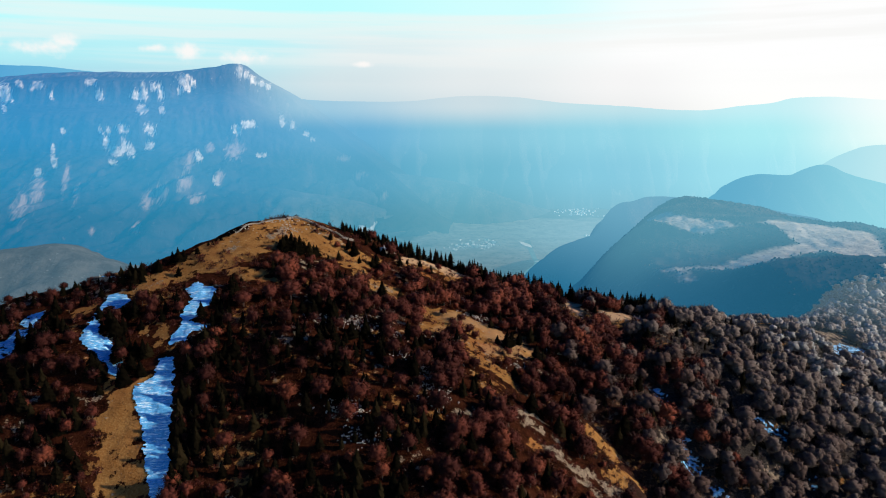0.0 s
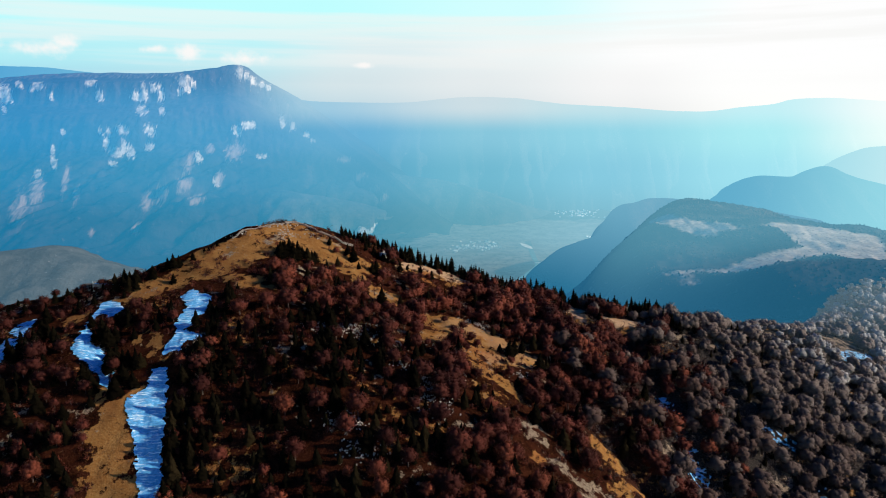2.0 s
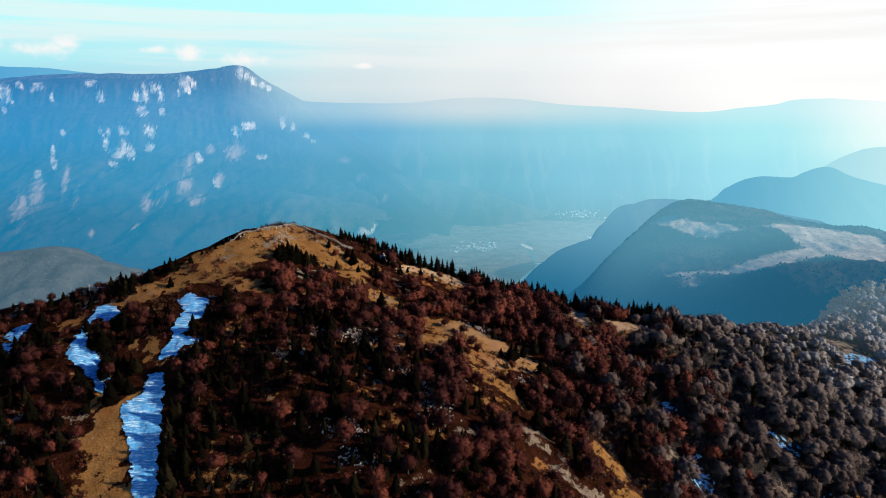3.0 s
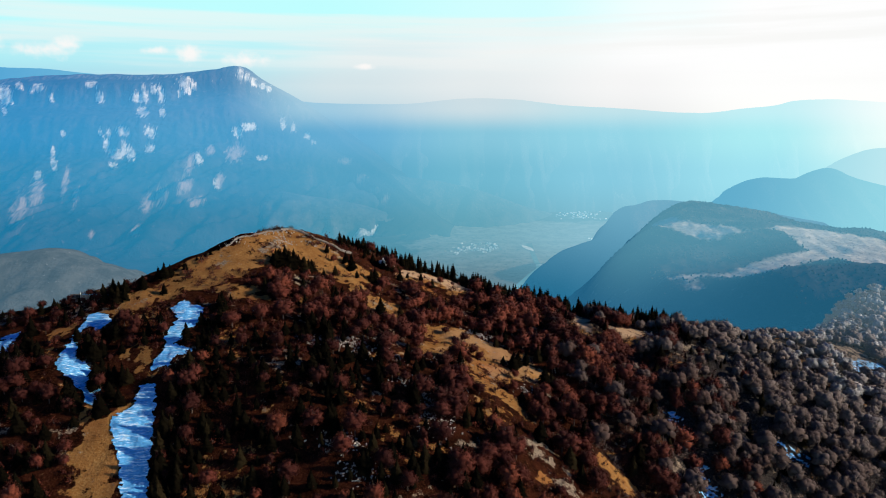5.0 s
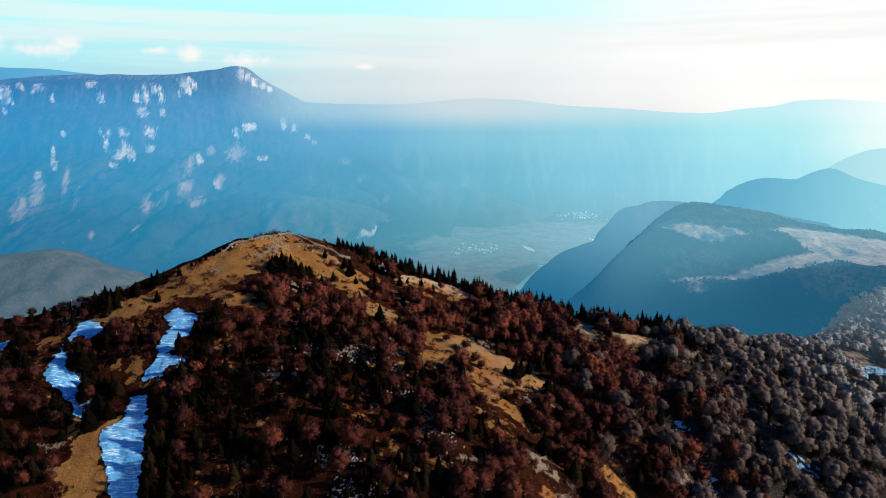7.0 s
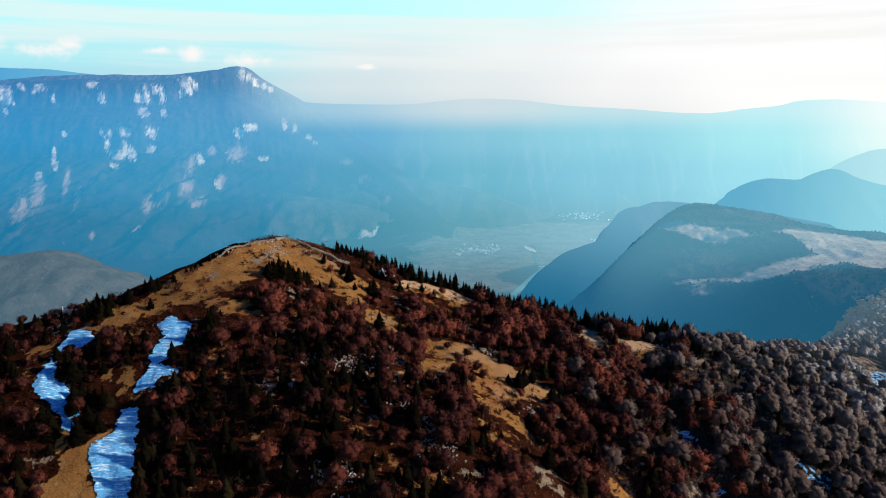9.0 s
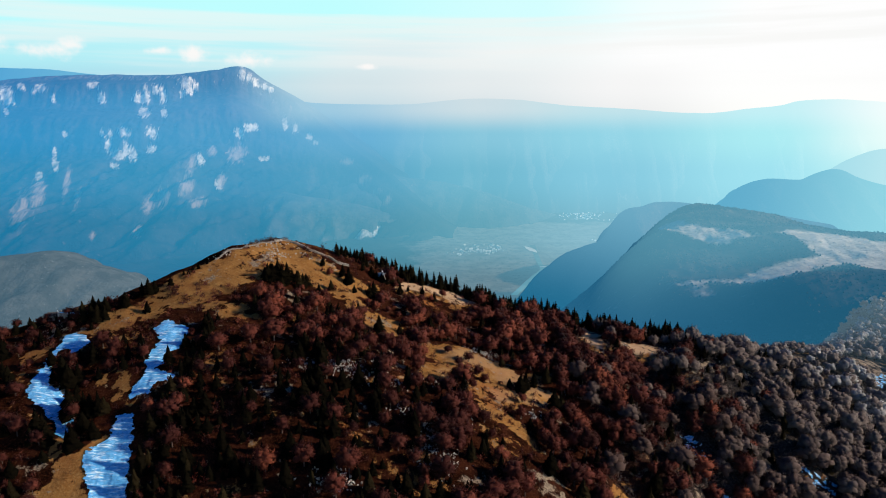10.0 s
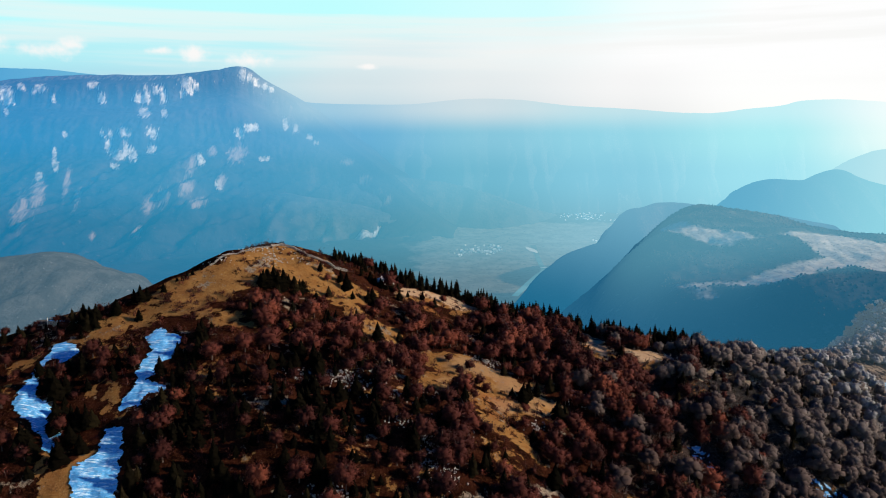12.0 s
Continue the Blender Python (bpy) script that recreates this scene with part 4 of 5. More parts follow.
class Kind:
    """A kind of tree: shapes to choose from, as shared meshes and as arrays."""

    def __init__(self, name, shapes, bark, leaf, leaf_wood, label, category):
        self.name, self.shapes, self.label, self.category, self.group = name, shapes, label, category, ""
        self.bark, self.leaf_wood = bark, leaf_wood
        self.meshes = [(data_of(mesh_object("trunk", *s, bark)), data_of(mesh_object("crown", c[0], c[1], leaf, normals=c[2] if len(c) > 2 else None))) for s, c in shapes]

    def plant(self, x, y, scale, turn, shape, group, slim=1.0):
        root = new(self.name)
        root.empty_display_size = 0.5
        stem, crown = self.meshes[shape % len(self.meshes)]
        for part_name, me in (("trunk", stem), ("crown", crown)):
            new(part_name, me).parent = root
        root.matrix_world = Matrix.LocRotScale((x, y, ground_at(x, y)), Euler((0, 0, turn)), (scale * slim, scale * slim, scale))
        return tagged(root, self.label, self.category, group)

    def wood(self, name, spots, label):
        """Many trees as one object: spots are rows of x, y, scale, turn, shape, tint."""
        vs, fs, sl, tn, ns, n = [], [], [], [], [], 0
        z = ridge(spots[:, 0], spots[:, 1]) + EYE
        for (x, y, s, a, k, tint), h in zip(spots, z):
            (sv, sf), (cv, cf, *cn) = self.shapes[int(k) % len(self.shapes)]
            fat = 0.85 + 0.5 * (tint * 7.3 % 1.0)
            v = np.concatenate([sv, cv]) * [s * fat, s * fat, s]
            ca, sa = math.cos(a), math.sin(a)
            vs.append(np.stack([v[:, 0] * ca - v[:, 1] * sa + x, v[:, 0] * sa + v[:, 1] * ca + y, v[:, 2] + h], 1))
            w = np.concatenate([np.zeros_like(sv), cn[0] if cn else np.zeros_like(cv)])
            ns.append(np.stack([w[:, 0] * ca - w[:, 1] * sa, w[:, 0] * sa + w[:, 1] * ca, w[:, 2]], 1))
            fs += [sf + n, cf + n + len(sv)]
            sl += [np.zeros(len(sf)), np.ones(len(cf))]
            tn.append(np.full(len(v), tint))
            n += len(v)
        ob = mesh_object(name, np.concatenate(vs), np.concatenate(fs), [self.bark, self.leaf_wood], tint=np.concatenate(tn),
                         slots=np.concatenate(sl), normals=np.concatenate(ns))
        return tagged(ob, label, "woodland", kind="stuff")


RUSSET = Kind("bare_tree", [bare_tree_shape(s, 1050, 9.5, 3.6, 0.085) for s in (1, 2, 3, 4, 8, 9)], MAT_BARK, MAT_TWIG_RUST, MAT_TWIG_RUST_WOOD,
              "leafless russet beech tree on the dark slope", "tree")
GREY = Kind("bare_tree", [bare_tree_shape(s, 1100, 10.5, 4.1, 0.078, 0.66) for s in (5, 6, 7, 10, 14)], MAT_BARK, MAT_TWIG_ASH, MAT_TWIG_ASH_WOOD,
            "leafless grey beech with a rounded crown, haze in its colour", "tree")
FAR_RUSSET = Kind("bare_tree", [bare_tree_shape(s, 360, 9.5, 3.6, 0.135) for s in (1, 2, 3, 4)], MAT_BARK, MAT_TWIG_RUST, MAT_TWIG_RUST_WOOD, "", "tree")
LAST_GREY = Kind("bare_tree", [bare_tree_shape(s, 80, 10.5, 4.1, 0.17, 0.70) for s in (5, 6, 7)], MAT_BARK, MAT_TWIG_ASH, MAT_TWIG_HAZE_GLOW, "", "tree")
FAR_GREY = Kind("bare_tree", [bare_tree_shape(s, 180, 10.5, 4.1, 0.14, 0.66) for s in (5, 6, 7)], MAT_BARK, MAT_TWIG_ASH, MAT_TWIG_HAZE_GLOW, "", "tree")
MID_RUSSET = Kind("bare_tree", [bare_tree_shape(s, 620, 9.5, 3.6, 0.105) for s in (1, 2, 3, 4, 8, 9)], MAT_BARK, MAT_TWIG_RUST, MAT_TWIG_RUST_WOOD, "", "tree")
MID_GREY = Kind("bare_tree", [bare_tree_shape(s, 320, 10.5, 4.1, 0.112, 0.66) for s in (5, 6, 7, 10, 14)], MAT_BARK, MAT_TWIG_ASH, MAT_TWIG_ASH_WOOD, "", "tree")
SPRUCE = Kind("conifer", [conifer_shape(s) for s in (11, 12, 13)], MAT_SPRUCE_BARK, MAT_NEEDLES, MAT_NEEDLES_WOOD,
              "dark green spruce on the hillside", "conifer")
FAR_SPRUCE = Kind("conifer", [conifer_shape(s, 9, 7) for s in (11, 12, 13)], MAT_SPRUCE_BARK, MAT_NEEDLES, MAT_NEEDLES_WOOD, "", "conifer")

# spruces that stand apart: easting, northing, height
SUMMIT_SPRUCES = [(-88, 341, 8.2), (-86, 342, 8.8), (-85, 348, 8.9), (-82, 344, 8.8), (-81, 350, 8.4), (-78, 348, 7.7), (-75, 348, 8.4), (-73, 349, 7.2),
                  (-68, 376, 5.1), (-53, 369, 8.9), (-57, 374, 6.4), (-40, 370, 9.0), (-42, 369, 6.4), (-60, 355, 5.5), (-33, 330, 9.1), (-24, 342, 5.3),
                  (-27, 385, 6.0), (-23, 394, 3.4), (-15, 400, 4.5), (-34, 395, 5.5), (-37, 392, 4.7), (29, 319, 5.0), (34, 318, 8.9), (37, 323, 8.0),
                  (42, 331, 7.0), (49, 313, 10.5), (53, 317, 10.1), (-8, 397, 5.5), (-49, 361, 4.4), (69, 374, 4.6), (27, 341, 5.4)]
CREST_SPRUCES = [(-149, 321, 3.8), (-142, 324, 6.1), (-139, 324, 7.5), (-137, 326, 6.1), (-133, 333, 2.3), (-128, 338, 2.3), (-126, 339, 2.3), (-125, 342, 2.9),
                 (-123, 344, 2.9), (-120, 348, 2.4), (-168, 309, 3.7), (-160, 306, 6.3), (-157, 307, 5.8), (-153, 305, 7.3), (-150, 305, 5.7), (-183, 307, 3.7),
                 (-134, 311, 4.8), (-112, 357, 1.4), (-116, 354, 1.6), (-163, 311, 6.0), (-159, 313, 7.2), (-156, 312, 5.6), (-147, 318, 5.2), (-145, 314, 6.4),
                 (-152, 310, 6.6), (-186, 309, 4.6), (-190, 305, 5.0), (-131, 330, 4.2)]
WEST_SPRUCES = [(-149, 270, 10.3), (-146, 268, 9.3), (-139, 256, 11.1), (-132, 257, 8.0), (-127, 257, 6.6), (-177, 273, 8.5), (-169, 268, 6.9), (-144, 247, 7.3),
                (-146, 243, 6.4), (-141, 244, 7.3), (-168, 252, 6.6), (-147, 233, 6.1), (-147, 223, 6.7), (-139, 238, 5.0), (-100, 250, 6.5), (-105, 257, 5.7),
                (-100, 262, 5.9), (-94, 258, 6.7), (-87, 251, 6.6), (-80, 266, 6.0), (-74, 256, 6.7), (-76, 241, 7.2), (-90, 240, 6.3)]
LONE_BEECHES = [(-63, 368, 5.0), (4, 302, 7.9), (0, 337, 5.3), (-3, 407, 5.7), (-15, 387, 5.4), (8, 309, 7.0), (-30, 394, 4.1), (-10, 396, 4.8), (-42, 379, 3.9),
                (11, 304, 5.3), (10, 333, 6.2), (14, 320, 6.6), (17, 316, 5.4), (5, 326, 4.8), (34, 309, 5.2)]
rng = np.random.RandomState(5)
for x, y, h in SUMMIT_SPRUCES + CREST_SPRUCES + WEST_SPRUCES:
    SPRUCE.plant(x, y, h / 9.6, rng.uniform(0, 6.28), rng.randint(9), "spruces that stand apart", 1.35)
for x, y, h in LONE_BEECHES:
    RUSSET.plant(x, y, h / 9.0, rng.uniform(0, 6.28), rng.randint(9), "beeches that stand apart", 1.1)

gx, gy = np.meshgrid(np.arange(-300, 700, 5.3), np.arange(180, 900, 5.3))
gx, gy = gx.ravel() + rng.uniform(-2.4, 2.4, gx.size), gy.ravel() + rng.uniform(-2.4, 2.4, gx.size)
past, _, _ = beyond_crest(gx, gy)
open_ground = zone(SNOW, gx, gy, 1.0) | zone(SNOW, gx, gy + 5, 1.0) | zone(STONY, gx, gy, 1.0)
open_ground &= ~(zone({"ledge": STONY["ledge"]}, gx, gy, 1.0) & (rng.uniform(size=gx.size) < 0.4))
for step in (0.0, 5.0, 10.0):
    open_ground |= zone(MEADOWS if step == 0 else WIDE_MEADOWS, gx, gy + step, 1.5)
for step in (15.0, 20.0, 25.0):
    open_ground |= zone({k: MEADOWS[k] for k in ("saddle", "pasture")}, gx, gy + step, 1.5)
low_ones = {k: (MEADOWS | STONY)[k] for k in ("bank", "low_bank", "spur_grass", "strip", "spur", "track", "between", "trail", "shelf")}
for step in (0.0, 5.0, 9.0):
    open_ground |= zone(low_ones, gx, gy + step, 1.5) & ((gx < 0) | (rng.uniform(size=gx.size) < 0.8))
thin = waves(gx, gy, 55, 61, 3)
keep = ~open_ground & (past < np.where(gx > 180, 60, 26)) & (np.abs(gx) < 0.72 * (gy + 40)) & (gy > 190)
keep &= rng.uniform(size=gx.size) < 0.80 + 0.20 * smooth(-0.3, 0.3, thin)
keep &= ~((gx < -62) & (past > 0)) & ~((gx > -128) & (gx < -52) & (gy > 364)) & (gully_distance(gx, gy) > 3.2)
keep &= ~((gx > -160) & (gx < -95) & (gy > 296) & (rng.uniform(size=gx.size) < 0.75))
gx, gy, past = gx[keep], gy[keep], past[keep]
dark_wood = waves(gx, gy, 70, 63, 3)
belt = (gx > -70) & (gx < 150) & (past > 0)
p_spruce = np.where(belt, 0.97, 0.10 + 0.26 * smooth(0.0, 0.5, dark_wood))
p_spruce = np.where((gx > -110) & (gx < 10) & (gy < 300), 0.34 + 0.30 * smooth(-0.2, 0.3, dark_wood), p_spruce)
p_spruce = np.where((gx > -96) & (gx < -24) & (gy < 276), 0.74, p_spruce)
p_spruce = np.where((gx < -122) & (gy < 300), 0.52, p_spruce)
p_spruce = np.where(gx > 130 + 0.15 * (gy - 300), np.where(belt, 0.5, np.where(gy > 420, 0.0, np.where((gy > 335) & (gx < 215), 0.22, 0.12))), p_spruce)
is_spruce = rng.uniform(size=gx.size) < p_spruce
is_grey = ~is_spruce & (gx + rng.uniform(-58, 58, gx.size) > 116 + 0.12 * (gy - 300))
bx, by = [a.ravel() for a in np.meshgrid(np.arange(-64, 150, 3.2), np.arange(385, 520, 3.2))]
bx, by = bx + rng.uniform(-1.6, 1.6, bx.size), by + rng.uniform(-1.6, 1.6, bx.size)
off = by - np.interp(bx, CREST[:, 0], CREST[:, 1])
side_on = (off > np.where(bx > -15, -11, -9)) & (off < 20) & ~zone(MEADOWS, bx, by, 1.0) & (rng.uniform(size=bx.size) < 0.7)
belt_spots = np.stack([bx, by, rng.uniform(0.35, 1.0, bx.size) ** 1.3 * 1.3, rng.uniform(0, 6.28, bx.size), rng.randint(0, 12, bx.size), rng.uniform(0, 1, bx.size)], 1)[side_on]
belt_spots[:, 2] *= 0.68 + 0.32 * smooth(-60, 20, belt_spots[:, 0])
sparse = is_grey & (rng.uniform(size=gx.size) < 0.22)
sparse |= ~is_spruce & (rng.uniform(size=gx.size) < np.where(gx > 60, 0.08, np.where(gx > -60, 0.34, 0.30)))
short_of_crest = gy - np.interp(gx, CREST[:, 0], CREST[:, 1])
sparse |= ~is_spruce & (gx > -80) & (gx < 38) & (short_of_crest > -34) & (rng.uniform(size=gx.size) < 0.9)
shrub = smooth(-0.2, 0.5, waves(gx, gy, 44, 65, 3))
size = np.where(is_spruce, rng.uniform(0.35, 1.08, gx.size), rng.uniform(0.55, 1.30, gx.size) * (0.88 + 0.28 * shrub) * (1 + 0.18 * smooth(-60, 20, gx)))
size = np.where(is_grey, rng.uniform(0.62, 1.45, gx.size) * (1 + 0.12 * shrub), size)
near_edge = np.hypot(gx - np.interp(gy, [440, 480, 522, 580, 655, 742], [225, 262, 305, 360, 430, 512]), 0)
size = np.where((gx > 190) & (gy > 420) & (near_edge < 30), size * 0.62, size)
size = np.where((gx < -90) & (gy > 290), size * 0.5, np.where((gx < -122) & ~is_spruce, size * 0.75, size))
size = np.where(belt, size * 0.7, size)
before = np.zeros(gx.size, bool)
for step in (12, 16, 20, 24):
    before |= zone({k: MEADOWS[k] for k in ("pasture", "saddle", "clearing", "summit", "glade", "knoll", "strip", "bank", "low_bank")} | {k: STONY[k] for k in ("ledge", "spur")}, gx, gy + step, 1.0)
size = np.where(before, size * 0.62, size)
size = np.where((gx > -110) & (gx < -58) & (gy < 285), size * 0.85, size)
# tint carries painted shade for the dark hollows and haze for grey crowns
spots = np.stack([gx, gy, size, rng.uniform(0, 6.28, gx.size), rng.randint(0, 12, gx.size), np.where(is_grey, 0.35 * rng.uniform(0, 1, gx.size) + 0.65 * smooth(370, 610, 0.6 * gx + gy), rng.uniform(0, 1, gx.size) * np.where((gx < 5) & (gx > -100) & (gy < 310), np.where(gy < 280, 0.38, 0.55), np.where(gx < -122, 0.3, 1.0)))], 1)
# a lighter tint on this slope stands in for sunlight
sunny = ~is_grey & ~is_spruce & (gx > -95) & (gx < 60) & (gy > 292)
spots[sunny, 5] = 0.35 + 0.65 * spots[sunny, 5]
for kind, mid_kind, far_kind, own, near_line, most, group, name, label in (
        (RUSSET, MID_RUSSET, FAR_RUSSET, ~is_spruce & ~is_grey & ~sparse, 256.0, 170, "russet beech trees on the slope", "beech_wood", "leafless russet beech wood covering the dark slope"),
        (GREY, MID_GREY, FAR_GREY, is_grey & ~sparse, 320.0, 120, "grey beech trees on the slope", "grey_beech_wood", "leafless grey beech wood on the slope, haze in its colour"),
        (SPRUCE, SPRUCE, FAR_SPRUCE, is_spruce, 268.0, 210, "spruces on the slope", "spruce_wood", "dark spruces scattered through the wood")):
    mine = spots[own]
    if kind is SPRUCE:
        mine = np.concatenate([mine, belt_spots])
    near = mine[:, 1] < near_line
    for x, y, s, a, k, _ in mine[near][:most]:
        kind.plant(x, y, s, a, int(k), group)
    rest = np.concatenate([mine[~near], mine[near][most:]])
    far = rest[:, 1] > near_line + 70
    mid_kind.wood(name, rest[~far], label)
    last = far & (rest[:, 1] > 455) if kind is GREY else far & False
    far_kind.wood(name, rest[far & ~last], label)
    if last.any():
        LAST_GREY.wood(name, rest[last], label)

# spruces in front of the hut and a dark clump under the summit
for x, y, h in [(-41, 393, 4.6), (-38, 392, 5.4), (-35, 393, 4.2), (-32, 395, 5.0), (-44, 395, 5.6), (-29, 398, 4.4), (-84, 345, 8.0), (-80, 346, 8.2), (-76, 350, 7.0),
                (-88, 346, 6.4), (-72, 352, 6.0), (-90, 343, 5.2)]:
    SPRUCE.plant(x, y, h / 9.6, rng.uniform(0, 6.28), rng.randint(9), "spruces that stand apart", 1.5)

# undergrowth between the trees
UNDER = Kind("bare_tree", [shrub_shape(s) for s in (21, 22, 23, 24)], MAT_BARK, MAT_TWIG_RUST, MAT_TWIG_RUST_WOOD, "", "tree")
ux, uy = rng.uniform(-230, 150, 3000), rng.uniform(192, 420, 3000)
shady = ~zone(MEADOWS, ux, uy, 1.5) & ~zone(SNOW, ux, uy, 1.0) & ~zone(STONY, ux, uy, 1.0) & (beyond_crest(ux, uy)[0] <= 0) & (np.abs(ux) < 0.74 * (uy + 30))
UNDER.wood("undergrowth", np.stack([ux, uy, rng.uniform(0.16, 0.42, 3000), rng.uniform(0, 6.28, 3000), rng.randint(0, 12, 3000), rng.uniform(0, 0.9, 3000)], 1)[shady],
           "low russet undergrowth between the beech trees")

GREY_UNDER = Kind("bare_tree", [shrub_shape(s) for s in (25, 26, 27)], MAT_BARK, MAT_TWIG_ASH, MAT_TWIG_ASH_WOOD, "", "tree")
vx, vy = rng.uniform(70, 330, 2200), rng.uniform(240, 430, 2200)
shady = ~zone(MEADOWS, vx, vy, 1.5) & ~zone(SNOW, vx, vy, 1.0) & (beyond_crest(vx, vy)[0] <= 0) & (np.abs(vx) < 0.74 * (vy + 30))
GREY_UNDER.wood("grey_undergrowth", np.stack([vx, vy, rng.uniform(0.16, 0.45, 2200), rng.uniform(0, 6.28, 2200), rng.randint(0, 12, 2200), rng.uniform(0, 0.6, 2200)], 1)[shady],
                "low grey-brown undergrowth between the grey beeches")

# low scrub on the open grass
qx, qy = rng.uniform(-170, 60, 2600), rng.uniform(290, 440, 2600)
grassy = (zone(MEADOWS, qx, qy, 2.0) | ((qx < -95) & (qy > 292))) & (beyond_crest(qx, qy)[0] <= 0) & ~zone(SNOW, qx, qy, 0.5)
grassy &= waves(qx, qy, 26, 71, 3) > rng.uniform(-0.4, 0.7, 2600)
scrub = np.stack([qx, qy, rng.uniform(0.10, 0.36, 2600), rng.uniform(0, 6.28, 2600), rng.randint(0, 12, 2600), rng.uniform(0, 1, 2600)], 1)[grassy]
ex, ey = rng.uniform(15, 105, 420), rng.uniform(240, 312, 420)
extra = np.stack([ex, ey, rng.uniform(0.12, 0.34, 420), rng.uniform(0, 6.28, 420), rng.randint(0, 12, 420), rng.uniform(0, 1, 420)], 1)[zone(low_ones, ex, ey, 3.0)]
scrub = np.concatenate([scrub, extra])
UNDER.wood("low_scrub", scrub, "low russet scrub on the golden grass")
BUSH = Kind("bush", [shrub_shape(s, 260, 4.4, 8.0, 0.22) for s in (31, 32)], MAT_BARK, MAT_TWIG_ASH, MAT_TWIG_ASH_WOOD, "low leafless grey bush beside the summit stones", "bush")
for x, y, h in [(-103, 384, 2.6), (-101, 386, 3.0), (-99, 388, 3.0), (-105, 381, 2.2), (-97, 390, 2.0), (-107, 378, 1.8), (-92, 392, 2.2)]:
    BUSH.plant(x, y, h / 9.0, rng.uniform(0, 6.28), rng.randint(9), "bushes by the summit", 1.5)

# ---------------------------------------------------------------- snow, rocks
def snow_patch(outline, cell=0.34, patchy=0.0):
    """Old snow lying over the ground, ragged at its edge, with dry tussocks melting out."""
    o = np.array(outline, float)
    xs, ys = np.arange(o[:, 0].min() - 4, o[:, 0].max() + 4, cell), np.arange(o[:, 1].min() - 4, o[:, 1].max() + 4, cell)
    x, y = [a.ravel() for a in np.meshgrid(xs, ys)]
    wx, wy = x + 1.5 * waves(x * 0.5, y * 1.8, 6, 141, 5, 0.7), y + 0.9 * waves(x, y, 5, 142, 5, 0.7)
    lies = inside(outline, wx, wy) & (waves(x * 0.6, y * 1.5, 5, 143, 4, 0.7) > patchy - 1.0)
    nx, ny = len(xs), len(ys)
    i = (np.arange(ny - 1)[:, None] * nx + np.arange(nx - 1)[None]).ravel()
    faces = np.stack([i, i + 1, i + nx + 1, i + nx], 1)
    faces = faces[lies[faces].all(1)]
    used, flat = np.unique(faces, return_inverse=True)
    z = ridge(x, y) + EYE + 0.36 + 0.10 * waves(x, y * 3, 6, 144, 3)
    return np.stack([x, y, z], 1)[used], flat.reshape(-1, 4)


# a dark row of spruces along the east side of the snowy run
for k in range(44):
    y = 196 + k * 2.5 + rng.uniform(-1, 1)
    x = np.interp(y, [196, 212, 233, 255, 263, 299], [-98, -98, -102, -108, -104, -104]) + rng.uniform(0, 6)
    SPRUCE.plant(x, y, rng.uniform(0.35, 0.75), rng.uniform(0, 6.28), k, "spruces along the snowy run", 1.1)
for x, y, h in [(-104, 230, 11.0), (-101, 224, 11.9), (-98, 214, 12.8), (-102, 222, 11.0), (-105, 237, 11.9), (-98, 206, 12.8)]:
    SPRUCE.plant(x, y, h / 11.5, rng.uniform(0, 6.28), rng.randint(9), "spruces along the snowy run", 0.9)
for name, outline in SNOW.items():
    tagged(mesh_object("snow_patch", *snow_patch(outline, patchy=-0.1 if name in ("run", "upper_run", "bend") else 0.5 if name == "west" else 0.9), MAT_SNOW), "patch of old snow on the open slope, blue shade and sunlit streaks painted in", "snow", kind="structure")


def rock_shape(seed):
    r = np.random.RandomState(seed)
    bm = bmesh.new()
    bmesh.ops.create_icosphere(bm, subdivisions=2, radius=1.0)
    cuts = [Vector(r.normal(size=3)).normalized() for _ in range(7)]
    for v in bm.verts:
        for c in cuts:
            over = v.co.dot(c) - 0.62
            if over > 0:
                v.co -= c * over * 0.9
        v.co += Vector(r.normal(scale=0.05, size=3))
        v.co.z = v.co.z * 0.7
    bm.normal_update()
    me = bpy.data.meshes.new("rock")
    bm.to_mesh(me)
    bm.free()
    me.materials.append(MAT_ROCK)
    return me


ROCKS = [(-60, 287, 1.5), (-47, 288, 2.0), (-44, 287, 2.0), (-41, 287, 2.0), (-37, 287, 1.5), (-33, 298, 1.3), (-11, 298, 1.6), (-7, 269, 2.3), (-4, 267, 2.3),
         (-6, 261, 2.7), (-2, 259, 2.3), (-4, 254, 2.2), (0, 251, 2.2), (-6, 248, 1.7), (-40, 236, 2.5), (-38, 235, 2.5), (-41, 234, 2.1), (-36, 234, 1.6),
         (-33, 223, 2.0), (-26, 225, 1.6), (17, 352, 2.5), (19, 350, 1.8), (25, 356, 1.9), (-16, 270, 1.9), (64, 333, 2.4), (63, 337, 1.8), (3, 278, 1.5),
         (-36, 281, 1.5), (-56, 283, 1.5), (-22, 285, 1.5)]
LEDGES = [(37, 300, 1.6), (132, 402, 2.8), (138, 401, 2.8), (170, 399, 2.8), (177, 398, 2.8), (180, 395, 2.8), (101, 395, 2.1), (158, 322, 2.9), (147, 319, 2.9),
          (140, 317, 2.9)]
rock_meshes = [rock_shape(s) for s in range(5)]
